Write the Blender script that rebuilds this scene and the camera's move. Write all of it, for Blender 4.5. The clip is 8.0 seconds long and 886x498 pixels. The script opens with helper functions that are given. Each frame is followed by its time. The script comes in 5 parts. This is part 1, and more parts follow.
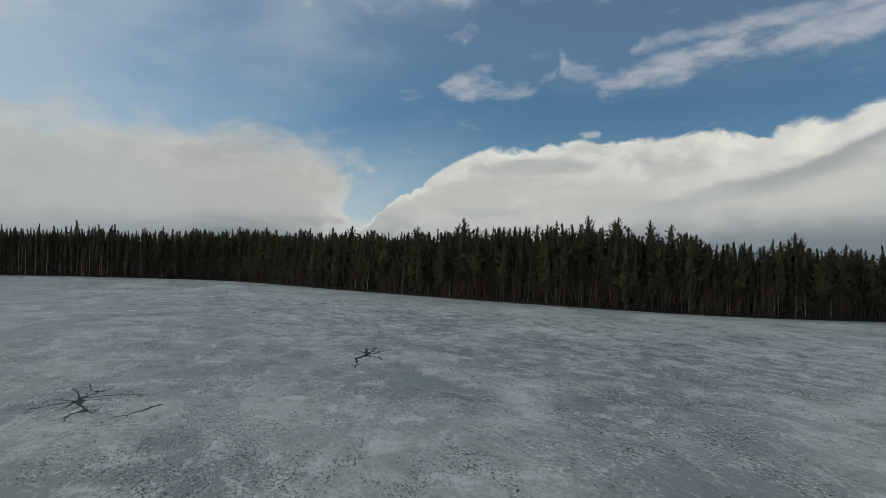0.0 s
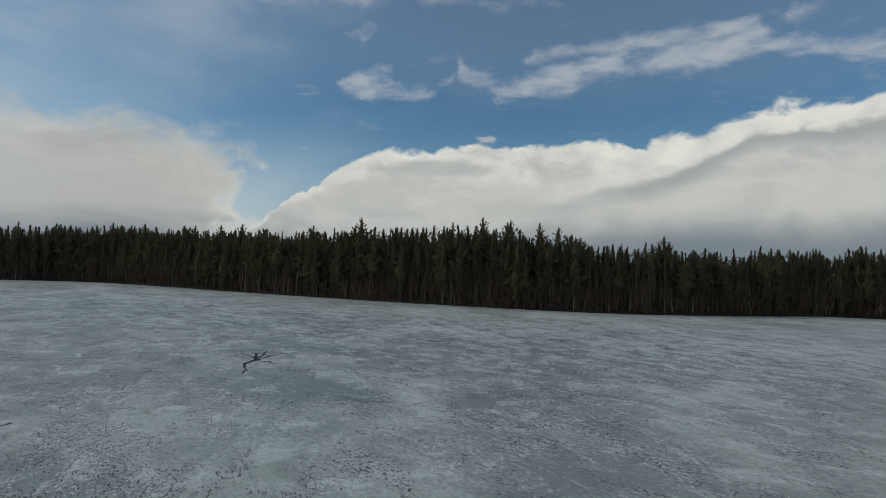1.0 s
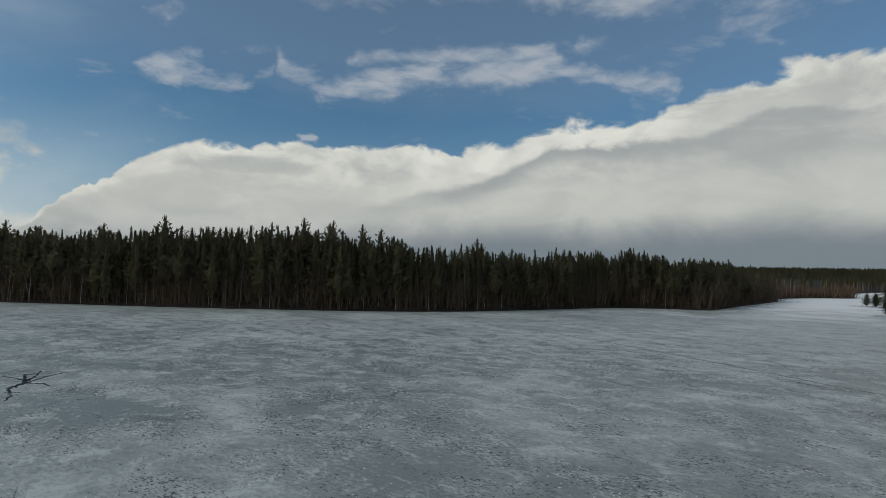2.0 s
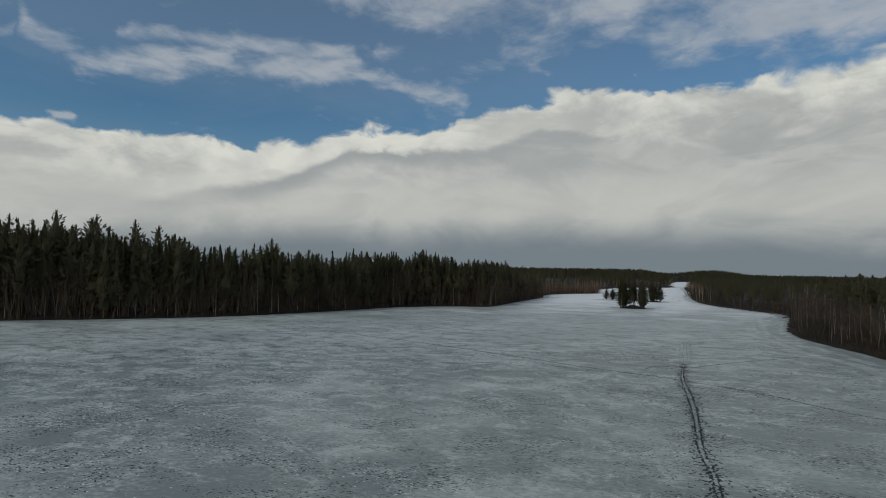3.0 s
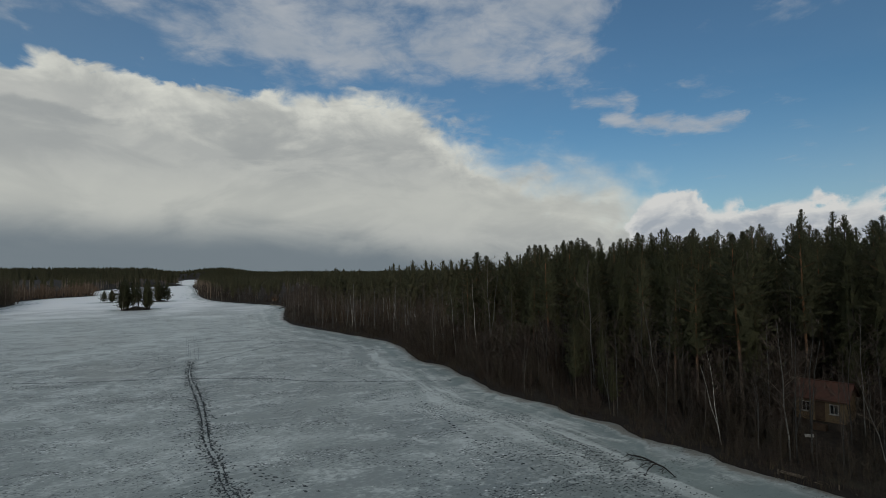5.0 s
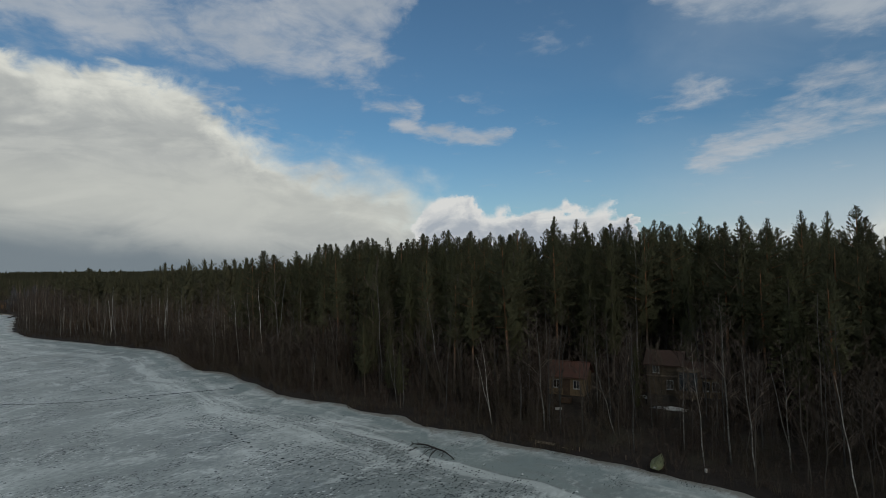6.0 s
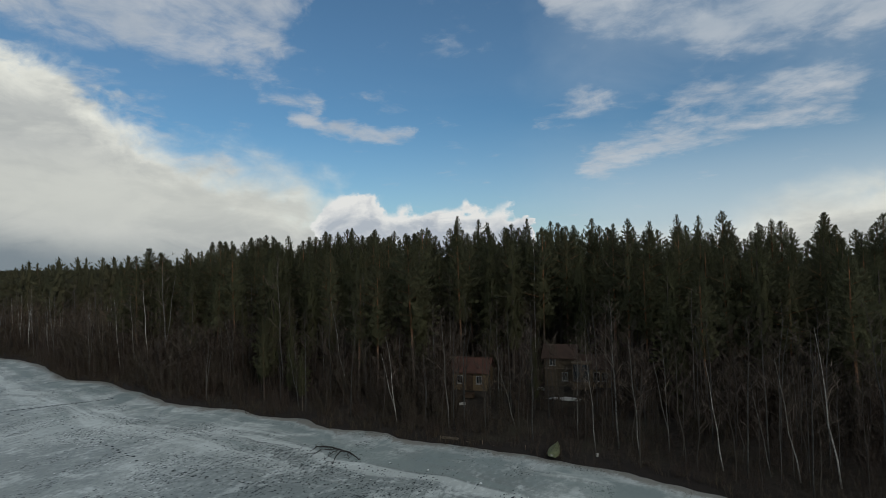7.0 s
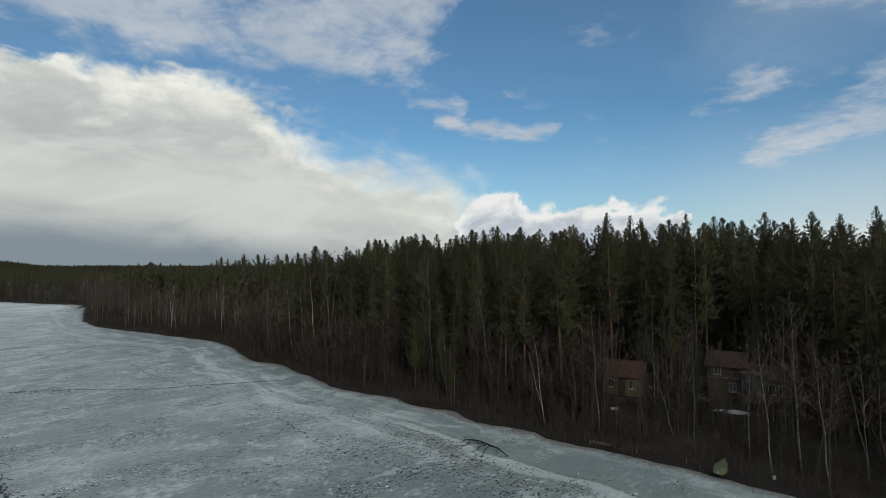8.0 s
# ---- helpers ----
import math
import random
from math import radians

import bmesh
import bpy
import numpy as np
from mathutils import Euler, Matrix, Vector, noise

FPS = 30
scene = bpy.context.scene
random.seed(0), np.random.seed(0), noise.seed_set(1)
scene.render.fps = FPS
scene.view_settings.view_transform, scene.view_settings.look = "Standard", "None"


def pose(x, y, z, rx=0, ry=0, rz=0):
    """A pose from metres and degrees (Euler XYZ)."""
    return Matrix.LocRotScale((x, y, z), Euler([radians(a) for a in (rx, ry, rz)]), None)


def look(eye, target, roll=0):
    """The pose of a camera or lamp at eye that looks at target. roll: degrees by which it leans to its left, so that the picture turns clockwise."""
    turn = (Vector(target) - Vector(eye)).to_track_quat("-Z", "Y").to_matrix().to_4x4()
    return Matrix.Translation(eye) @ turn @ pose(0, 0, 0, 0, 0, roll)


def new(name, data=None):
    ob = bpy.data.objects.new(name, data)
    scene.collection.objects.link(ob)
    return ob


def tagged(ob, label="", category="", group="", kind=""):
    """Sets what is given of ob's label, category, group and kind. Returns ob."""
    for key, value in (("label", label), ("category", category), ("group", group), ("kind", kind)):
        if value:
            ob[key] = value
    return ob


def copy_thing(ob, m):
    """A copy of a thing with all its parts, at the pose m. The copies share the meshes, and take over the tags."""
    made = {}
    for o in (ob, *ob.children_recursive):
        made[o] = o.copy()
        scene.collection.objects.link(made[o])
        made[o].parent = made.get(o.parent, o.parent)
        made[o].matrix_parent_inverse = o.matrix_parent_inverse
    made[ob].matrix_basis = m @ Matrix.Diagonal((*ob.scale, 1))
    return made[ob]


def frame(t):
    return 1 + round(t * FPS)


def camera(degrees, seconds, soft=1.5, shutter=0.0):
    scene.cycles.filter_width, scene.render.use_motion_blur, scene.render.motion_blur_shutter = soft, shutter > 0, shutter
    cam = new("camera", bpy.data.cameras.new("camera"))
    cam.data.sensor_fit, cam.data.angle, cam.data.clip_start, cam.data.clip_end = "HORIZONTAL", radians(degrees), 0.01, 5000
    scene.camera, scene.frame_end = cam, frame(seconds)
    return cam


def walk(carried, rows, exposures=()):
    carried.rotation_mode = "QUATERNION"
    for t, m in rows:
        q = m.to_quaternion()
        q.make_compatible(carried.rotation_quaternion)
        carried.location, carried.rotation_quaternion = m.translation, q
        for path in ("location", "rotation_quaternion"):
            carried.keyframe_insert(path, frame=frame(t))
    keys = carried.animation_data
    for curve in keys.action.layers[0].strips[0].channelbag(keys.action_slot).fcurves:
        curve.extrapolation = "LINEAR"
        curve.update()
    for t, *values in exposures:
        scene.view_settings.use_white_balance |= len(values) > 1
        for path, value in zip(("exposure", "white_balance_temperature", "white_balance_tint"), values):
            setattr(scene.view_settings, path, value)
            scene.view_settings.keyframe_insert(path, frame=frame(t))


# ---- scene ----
# A frozen forest lake in early spring, seen by a hovering drone that turns on the spot.
cam = camera(78.7, 8.0, soft=0.65)
PATH = [
    (0, 0.00, 0.00, 17.97, 0.00, 1.13, -1.62), (0.5, 0.17, 0.00, 18.00, -0.26, 1.23, -1.51),
    (1, 0.36, -0.04, 18.03, -10.78, 1.48, -1.78), (1.2, 0.37, -0.03, 18.04, -17.59, 1.70, -1.57),
    (2.3, 0.26, 0.11, 18.06, -34.60, 2.22, -1.32), (2.5, 0.27, 0.11, 18.06, -40.03, 2.36, -1.36),
    (3, 0.24, 0.13, 18.04, -50.67, 2.58, -0.94), (3.5, 0.29, 0.13, 17.99, -63.41, 2.76, -0.57),
    (4, 0.28, 0.17, 17.95, -81.44, 2.80, 0.16), (4.2, 0.28, 0.17, 17.95, -85.00, 2.71, 0.45),
    (5.3, 0.30, 0.13, 17.92, -106.06, 2.39, 0.75), (5.5, 0.31, 0.13, 17.93, -110.62, 2.30, 0.92),
    (6, 0.35, 0.23, 17.91, -121.55, 2.09, 0.93), (6.5, 0.46, 0.46, 17.88, -130.18, 1.94, 1.16),
    (7, 0.58, 0.67, 17.88, -131.95, 1.81, 0.97), (7.5, 0.72, 0.87, 17.86, -131.27, 1.77, 0.84),
    (8, 0.95, 1.05, 17.83, -116.93, 1.79, 0.46)]
walk(cam, [(t, pose(x, y, z, 90 + p, r, a)) for t, x, y, z, a, p, r in PATH], exposures=[(0, 0.0), (1, 0.0), (2.5, -0.04), (3, -0.10), (3.5, -0.12), (4, -0.17), (5.5, -0.12), (6, -0.04), (6.5, 0.06), (7.5, 0.21), (8, 0.29)])

SUN_AZ, SUN_EL = -78.0, 27.0     # degrees clockwise from +y, above the horizon
SUN_POWER = 0.7
SKY_GAIN = 0.10


# ---- world: clear sky with a cloud bank, torn high cloud and a few cumulus heads ----
class Graph:
    """Short names for the nodes of one tree."""

    def __init__(self, tree):
        self.tree = tree

    def node(self, kind, **values):
        n = self.tree.nodes.new(kind)
        for key, value in values.items():
            n.inputs[key].default_value = value
        return n

    def link(self, a, b):
        self.tree.links.new(a, b)

    def put(self, socket, value):
        if isinstance(value, bpy.types.NodeSocket):
            self.link(value, socket)
        else:
            socket.default_value = value

    def m(self, op, a, b=0.0, c=0.0, clamp=False):
        n = self.tree.nodes.new("ShaderNodeMath")
        n.operation, n.use_clamp = op, clamp
        for s, v in zip(n.inputs, (a, b, c)):
            self.put(s, v)
        return n.outputs[0]

    def step(self, v, lo, hi, a=0.0, b=1.0):
        n = self.tree.nodes.new("ShaderNodeMapRange")
        n.interpolation_type, n.clamp = "SMOOTHSTEP", True
        for s, x in zip(n.inputs, (v, lo, hi, a, b)):
            self.put(s, x)
        return n.outputs[0]

    def mix(self, fac, a, b, blend="MIX"):
        n = self.tree.nodes.new("ShaderNodeMix")
        n.data_type, n.blend_type = "RGBA", blend
        for s, v in zip((n.inputs[0], n.inputs[6], n.inputs[7]), (fac, a, b)):
            if isinstance(v, tuple) and len(v) == 3:
                v = (*v, 1.0)
            self.put(s, v)
        return n.outputs[2]

    def ramp(self, fac, stops, mode="LINEAR"):
        n = self.tree.nodes.new("ShaderNodeValToRGB")
        n.color_ramp.interpolation = mode
        els = n.color_ramp.elements
        while len(els) < len(stops):
            els.new(0.5)
        for e, (p, c) in zip(els, stops):
            e.position = p
            e.color = (c, c, c, 1) if isinstance(c, (int, float)) else (*c, 1)
        self.put(n.inputs[0], fac)
        return n.outputs[0]

    def noise(self, vec, scale, detail=5.0, rough=0.55, warp=0.0):
        n = self.tree.nodes.new("ShaderNodeTexNoise")
        self.put(n.inputs["Vector"], vec)
        for k, v in (("Scale", scale), ("Detail", detail), ("Roughness", rough), ("Distortion", warp)):
            self.put(n.inputs[k], v)
        return n.outputs[0]

    def vmath(self, op, a, b=None):
        n = self.tree.nodes.new("ShaderNodeVectorMath")
        n.operation = op
        self.put(n.inputs[0], a)
        if b is not None:
            self.put(n.inputs[1], b)
        return n.outputs["Value" if op in ("DOT_PRODUCT", "LENGTH") else "Vector"]

    def xyz(self, vec):
        n = self.tree.nodes.new("ShaderNodeSeparateXYZ")
        self.put(n.inputs[0], vec)
        return n.outputs

    def vec(self, x, y, z):
        n = self.tree.nodes.new("ShaderNodeCombineXYZ")
        for s, v in zip(n.inputs, (x, y, z)):
            self.put(s, v)
        return n.outputs[0]

    def scale(self, vec, x, y, z):
        n = self.tree.nodes.new("ShaderNodeMapping")
        self.put(n.inputs["Vector"], vec)
        n.inputs["Scale"].default_value = (x, y, z)
        return n.outputs[0]


def build_world():
    world = bpy.data.worlds.new("sky")
    scene.world = world
    world.use_nodes = True
    t = world.node_tree
    t.nodes.clear()
    g = Graph(t)
    way = g.node("ShaderNodeTexCoord").outputs["Generated"]
    x, y, z = g.xyz(way)
    az = g.m("DEGREES", g.m("ARCTAN2", x, y))
    el = g.m("DEGREES", g.m("ARCSINE", z))

    sky = g.node("ShaderNodeTexSky")
    sky.sky_type, sky.sun_disc = "NISHITA", False
    sky.sun_elevation, sky.sun_rotation = radians(SUN_EL), radians(SUN_AZ)
    sky.air_density, sky.dust_density, sky.ozone_density = 1.0, 0.6, 2.5
    blue = g.mix(1.0, sky.outputs[0], (SKY_GAIN * 0.46, SKY_GAIN * 0.68, SKY_GAIN * 0.75), "MULTIPLY")

    # billows: a coarse and a fine field on the direction, flattened into layers
    flat = g.scale(way, 1, 1, 1.7)
    coarse = g.m("SUBTRACT", g.noise(flat, 5.0, 3.0), 0.5)
    fine = g.m("SUBTRACT", g.noise(flat, 13.0, 6.0, 0.52, 0.35), 0.5)
    soft = g.m("SUBTRACT", g.noise(g.scale(way, 1, 1, 3.0), 4.0, 6.0, 0.55, 0.6), 0.5)
    el2 = g.m("ADD", el, g.m("ADD", g.m("MULTIPLY", coarse, 3.0), g.m("MULTIPLY", fine, 5.6)))
    lump = g.m("SUBTRACT", g.noise(way, 26.0, 4.0, 0.55), 0.5)
    el2 = g.m("ADD", el2, g.m("MULTIPLY", lump, 1.4))
    # the gap between the two banks leans
    lean = g.m("MULTIPLY", g.m("MULTIPLY", g.m("SUBTRACT", el, 9.7), 1.1), g.m("MULTIPLY", g.step(az, 14.0, 3.0), g.step(az, -24.0, -14.0)))
    az = g.m("ADD", g.m("SUBTRACT", az, lean), g.m("ADD", g.m("MULTIPLY", lump, 3.0), g.m("ADD", g.m("MULTIPLY", fine, 5.0), g.m("MULTIPLY", coarse, 3.0))))
    az01 = g.m("DIVIDE", g.m("ADD", az, 60.0), 240.0)

    def over_az(stops, unit):
        return g.m("MULTIPLY", g.ramp(az01, [((a + 60) / 240, v / unit) for a, v in stops]), unit)

    # the long cloud bank: its upper edge by compass direction
    top = over_az([(-60, 12), (-34, 11.8), (-18, 11.4), (-11.5, 10.8), (-9, 9.8), (-6.8, 6.6), (-4.2, 2.7), (-2.0, 2.6),
                   (-0.6, 8.6), (0.9, 10.6), (2.8, 11.8), (10, 12.2), (22, 12.5), (31.5, 12.1), (36, 13.2), (40.5, 14.6), (50, 15.4), (57, 17.2), (63, 18.2),
                   (75, 17.3), (87, 18.3), (97, 17.0), (103.5, 12.4), (112, 10.2), (117, 8.8), (121, 6.6), (126, 3.4), (139, 1.2),
                   (154, 1.5), (159, 3.0), (164, 5.4), (180, 8)], 30.0)
    below = g.m("SUBTRACT", top, el2)
    feather = over_az([(-60, 5), (-34, 4), (-24, 3.0), (-9, 3.4), (-5, 3.4), (-3, 2.2), (-0.6, 0.8), (78, 0.8), (92, 1.8), (100, 2.8), (108, 5.0), (114, 6.5), (122, 7.0), (150, 6.0), (180, 3.5)], 10.0)
    bank = g.step(below, g.m("MULTIPLY", feather, -0.5), g.m("MULTIPLY", feather, 0.6))
    # sunlit rim above, grey body, slate rain base; billows catch the light on the side towards the sun
    toward = g.node("ShaderNodeVectorMath")
    toward.operation = "ADD"
    g.link(flat, toward.inputs[0])
    toward.inputs[1].default_value = (-0.020, 0.004, 0.028)
    relief = g.m("SUBTRACT", g.noise(flat, 9.0, 7.0, 0.58, 0.5), g.noise(toward.outputs[0], 9.0, 7.0, 0.58, 0.5))
    lit = g.step(below, 0.2, 5.0, 0.75, 0.1)
    lit = g.m("ADD", lit, g.m("MULTIPLY", relief, g.step(below, 9.0, 0.5, 0.5, 2.3)), clamp=True)
    body = g.mix(lit, (0.437, 0.455, 0.443), (0.71, 0.717, 0.655))
    grey = g.step(g.m("ADD", soft, g.m("MULTIPLY", g.step(below, 1.0, 3.5), 0.08)), 0.04, 0.20)
    # the long grey wedge under the brightest rim
    fold = over_az([(-60, 0), (18, 5.6), (24, 7.0), (27.7, 7.9), (33, 8.9), (37, 11.0), (41.8, 13.2), (48, 13.0), (54, 13.0), (60.4, 14.6), (67, 14), (180, 13)], 30.0)
    under = g.m("SUBTRACT", fold, g.m("ADD", el, g.m("MULTIPLY", g.m("SUBTRACT", el2, el), 0.5)))
    wedge = g.m("MULTIPLY", g.step(under, -0.15, 0.4), g.step(under, 2.5, 0.4))
    wedge = g.m("MULTIPLY", wedge, over_az([(-60, 0), (19, 0), (30, 0.8), (46, 1.0), (54, 0.65), (66, 0.4), (72, 0), (180, 0)], 1.0))
    body = g.mix(g.m("MULTIPLY", grey, 0.62), body, (0.335, 0.357, 0.36))
    glow = g.step(g.m("ABSOLUTE", g.m("SUBTRACT", el, 7.0)), 0.5, 4.5, 0.4, 0.0)
    body = g.mix(glow, body, (0.595, 0.607, 0.55))
    body = g.mix(g.m("MULTIPLY", wedge, 0.95), body, (0.325, 0.348, 0.355))
    crest = g.m("MULTIPLY", g.step(under, 0.1, -0.5), g.step(under, -3.2, -0.8))
    crest = g.m("MULTIPLY", crest, over_az([(-60, 0), (19, 0), (28, 0.8), (52, 0.8), (66, 0.3), (74, 0), (180, 0)], 1.0))
    body = g.mix(g.m("MULTIPLY", crest, 0.55), body, (0.74, 0.735, 0.68))
    body = g.mix(g.step(az, 2.0, -14.0, 0.0, 0.58), body, (0.36, 0.37, 0.365))
    rain_top = over_az([(-60, 2), (-12, 3.5), (0, 2), (22, 3.6), (40, 4.4), (60, 5.0), (80, 5.0), (92, 3.6), (104, 2.2), (112, 0.8), (118, 0), (180, 1)], 30.0)
    rain = g.step(g.m("ADD", g.m("SUBTRACT", rain_top, el), g.m("MULTIPLY", soft, 3.0)), -1.6, 2.6)
    body = g.mix(g.m("MULTIPLY", rain, 0.93), body, (0.165, 0.205, 0.235))

    # thin torn cloud higher up, seen as a flat sheet in perspective
    lift = g.m("ADD", g.m("MAXIMUM", z, 0.0), 0.10)
    sheet = g.vec(g.m("DIVIDE", x, lift), g.m("DIVIDE", y, lift), 0.0)
    torn = g.noise(sheet, 2.8, 8.0, 0.58, 0.25)
    # the high sheet: its lower edge by compass direction
    edge = over_az([(-60, 17), (-38, 17), (-30, 24), (-12, 25), (0, 24.6), (20, 25), (36, 25.2), (57, 22.4), (69, 20.6), (84, 18.6), (95, 18.2), (106, 18.0),
                    (111, 17.2), (114.5, 18.6), (118, 22.5), (121.5, 30), (140, 30), (143, 22.6), (150, 21.0), (159, 17.0), (180, 14)], 30.0)
    cover = g.step(g.m("SUBTRACT", g.m("ADD", el, g.m("MULTIPLY", coarse, 5.0)), edge), -1.5, 4.0, 0.12, 0.77)
    # single torn streaks below it: (direction, height) of both ends, half width, weight
    west = [(-13.6, 22.6, -11.6, 22.1, 0.8, 0.7), (-8.4, 18.5, -5.0, 17.4, 0.8, 0.75), (-5.0, 17.5, 4.7, 17.4, 0.6, 0.62), (4.7, 17.5, 10.0, 19.2, 0.5, 0.66),
            (11.6, 20.0, 16.8, 18.0, 0.9, 0.8), (17.0, 18.0, 28.0, 19.8, 0.8, 0.84), (28.0, 19.2, 40.0, 20.3, 0.9, 0.8), (20.0, 21.3, 40.0, 21.9, 0.6, 0.55),
            (40.0, 20.3, 52.6, 17.4, 0.75, 0.74), (14.4, 13.0, 16.6, 13.0, 0.3, 0.8), (61.0, 19.8, 63.2, 18.4, 0.6, 0.5), (44.0, 22.4, 60.0, 20.6, 0.8, 0.42)]
    east = [(99.0, 16.0, 103.5, 14.0, 1.2, 0.62), (112.0, 19.0, 115.8, 16.8, 0.9, 0.62), (115.4, 16.8, 118.8, 16.0, 0.8, 0.66), (116.6, 15.2, 122.8, 13.9, 0.65, 0.82),
            (122.6, 13.8, 129.0, 13.7, 0.6, 0.84), (143.8, 14.3, 147.8, 16.2, 1.1, 0.62), (147.6, 9.9, 154.8, 12.2, 1.3, 0.74), (154.8, 12.2, 158.0, 13.8, 1.4, 0.76),
            (157.6, 13.8, 168.0, 14.6, 1.6, 0.8), (104.5, 12.6, 110.0, 10.6, 0.9, 0.5)]
    spot = g.vec(az, g.m("ADD", el, g.m("MULTIPLY", fine, 1.6)), 0.0)
    for a0, e0, a1, e1, w, k in west + east:
        ax = Vector((a1 - a0, e1 - e0, 0))
        off = g.vmath("SUBTRACT", spot, (a0, e0, 0))
        u = g.m("MULTIPLY", g.vmath("DOT_PRODUCT", off, tuple(ax)), 1 / ax.length_squared, clamp=True)
        gap = g.vmath("SUBTRACT", off, g.vmath("MULTIPLY", g.vec(u, u, u), tuple(ax)))
        cover = g.m("MAXIMUM", cover, g.step(g.vmath("LENGTH", gap), w * 3.2, 0.0, 0.0, k))
    streaks = g.noise(g.scale(sheet, 1.0, 1.0, 1.0), 7.5, 6.0, 0.6, 0.6)
    torn = g.m("ADD", g.m("MULTIPLY", torn, 0.7), g.m("MULTIPLY", streaks, 0.3))
    shred = g.m("ADD", g.m("MULTIPLY", g.m("SUBTRACT", torn, 0.5), 2.7), cover)
    shred = g.m("MULTIPLY", g.step(shred, 0.30, 1.05), 0.85)
    shade = g.mix(g.noise(sheet, 4.0, 4.0), (0.25, 0.31, 0.385), (0.58, 0.585, 0.59))
    out = g.mix(shred, blue, shade)
    # milky veil low over the woods
    veil = g.step(el, 16.0, 0.0, 0.0, 0.55)
    veil = g.m("MULTIPLY", veil, over_az([(-60, 1.3), (-30, 0.9), (-12, 1.5), (-4, 1.6), (3, 0.6), (100, 0.6), (110, 0.45), (122, 0.45), (138, 0.7), (150, 1.4), (180, 1.9)], 2.0))
    out = g.mix(veil, out, (0.48, 0.545, 0.60))
    # thin even cirrus high up
    thin = g.m("MULTIPLY", g.step(g.m("ADD", el, g.m("MULTIPLY", soft, 14.0)), 11.0, 22.0, 0.0, 0.14), over_az([(-60, 1), (55, 1), (75, 0.6), (100, 0.5), (120, 0.2), (140, 0.3), (150, 1.9), (180, 2)], 2.0))
    out = g.mix(thin, out, (0.40, 0.475, 0.54))
    # thin bright overcast towards the sun
    hazy = g.m("MULTIPLY", g.step(g.m("ADD", az, g.m("MULTIPLY", soft, 26.0)), -13.0, -42.0, 0.0, 0.42), g.step(el, 55.0, 25.0, 0.4, 1.0))
    out = g.mix(hazy, out, (0.475, 0.545, 0.575))
    out = g.mix(bank, out, body)
    out = g.mix(g.m("MULTIPLY", hazy, 0.5), out, (0.475, 0.525, 0.545))
    # cumulus heads low in the gap
    heads = g.m("SUBTRACT", over_az([(-60, 0), (117, 0), (118.8, 8.4), (120, 10.8), (122, 11.8), (124, 11.0), (126, 9.9), (129, 10.7), (131.3, 9.8),
                                 (134.3, 10.5), (136.5, 9.4), (139, 10.7), (141, 9.4), (142.5, 0), (180, 0)], 30.0), 3.7)
    puff = g.m("SUBTRACT", heads, g.m("ADD", g.m("ADD", el, 0.35), g.m("ADD", g.m("MULTIPLY", lump, 3.0), g.m("MULTIPLY", fine, 3.5))))
    head = g.mix(g.m("ADD", g.step(puff, 0.3, 3.2), g.m("MULTIPLY", relief, -3.0), clamp=True), (0.68, 0.685, 0.67), (0.38, 0.42, 0.47))
    out = g.mix(g.step(puff, -0.3, 0.6), out, head)
    back = g.node("ShaderNodeBackground")
    g.link(out, back.inputs[0])
    back.inputs[1].default_value = 1.0
    g.link(back.outputs[0], g.node("ShaderNodeOutputWorld").inputs[0])


build_world()
sun = new("sun", bpy.data.lights.new("sun", "SUN"))
sun.data.energy, sun.data.angle, sun.data.color = SUN_POWER, radians(12), (1.0, 0.94, 0.84)
a, e = radians(SUN_AZ), radians(SUN_EL)
sun.matrix_world = look((math.sin(a) * math.cos(e) * 900, math.cos(a) * math.cos(e) * 900, math.sin(e) * 900), (0, 0, 0))


# ---- materials ----
WIND = 70.0    # degrees; the drifts and pocks are drawn out along this line

def material(name, roughness=0.9, metallic=0.0, specular=0.3):
    mat = bpy.data.materials.new(name)
    mat.use_nodes = True
    t = mat.node_tree
    bsdf = t.nodes["Principled BSDF"]
    bsdf.inputs["Roughness"].default_value = roughness
    bsdf.inputs["Metallic"].default_value = metallic
    bsdf.inputs["Specular IOR Level"].default_value = specular
    return mat, Graph(t), bsdf


def bump(g, bsdf, height, strength, distance):
    b = g.node("ShaderNodeBump", Strength=strength, Distance=distance)
    g.link(height, b.inputs["Height"])
    g.link(b.outputs[0], bsdf.inputs["Normal"])


def place(g):
    return g.node("ShaderNodeNewGeometry").outputs["Position"]


def mottled(name, dark, light, scale, roughness=0.9, relief=0.3, size=0.02, per_thing=0.0, spec=0.3):
    """A grained surface between two colours, with coarse and fine variation."""
    mat, g, bsdf = material(name, roughness, specular=spec)
    pos = g.node("ShaderNodeTexCoord").outputs["Object"]
    n1, n2 = g.noise(pos, scale, 6.0, 0.65), g.noise(pos, scale * 7.3, 4.0)
    fac = g.m("ADD", g.m("MULTIPLY", n1, 0.65), g.m("MULTIPLY", n2, 0.35))
    fac = g.step(fac, 0.32, 0.68)
    col = g.mix(fac, dark, light)
    if per_thing:
        rnd = g.node("ShaderNodeObjectInfo").outputs["Random"]
        col = g.mix(1.0, col, g.ramp(rnd, [(0, 1 - per_thing), (1, 1 + per_thing * 0.6)]), "MULTIPLY")
    g.link(col, bsdf.inputs["Base Color"])
    bump(g, bsdf, n2, relief, size)
    return mat


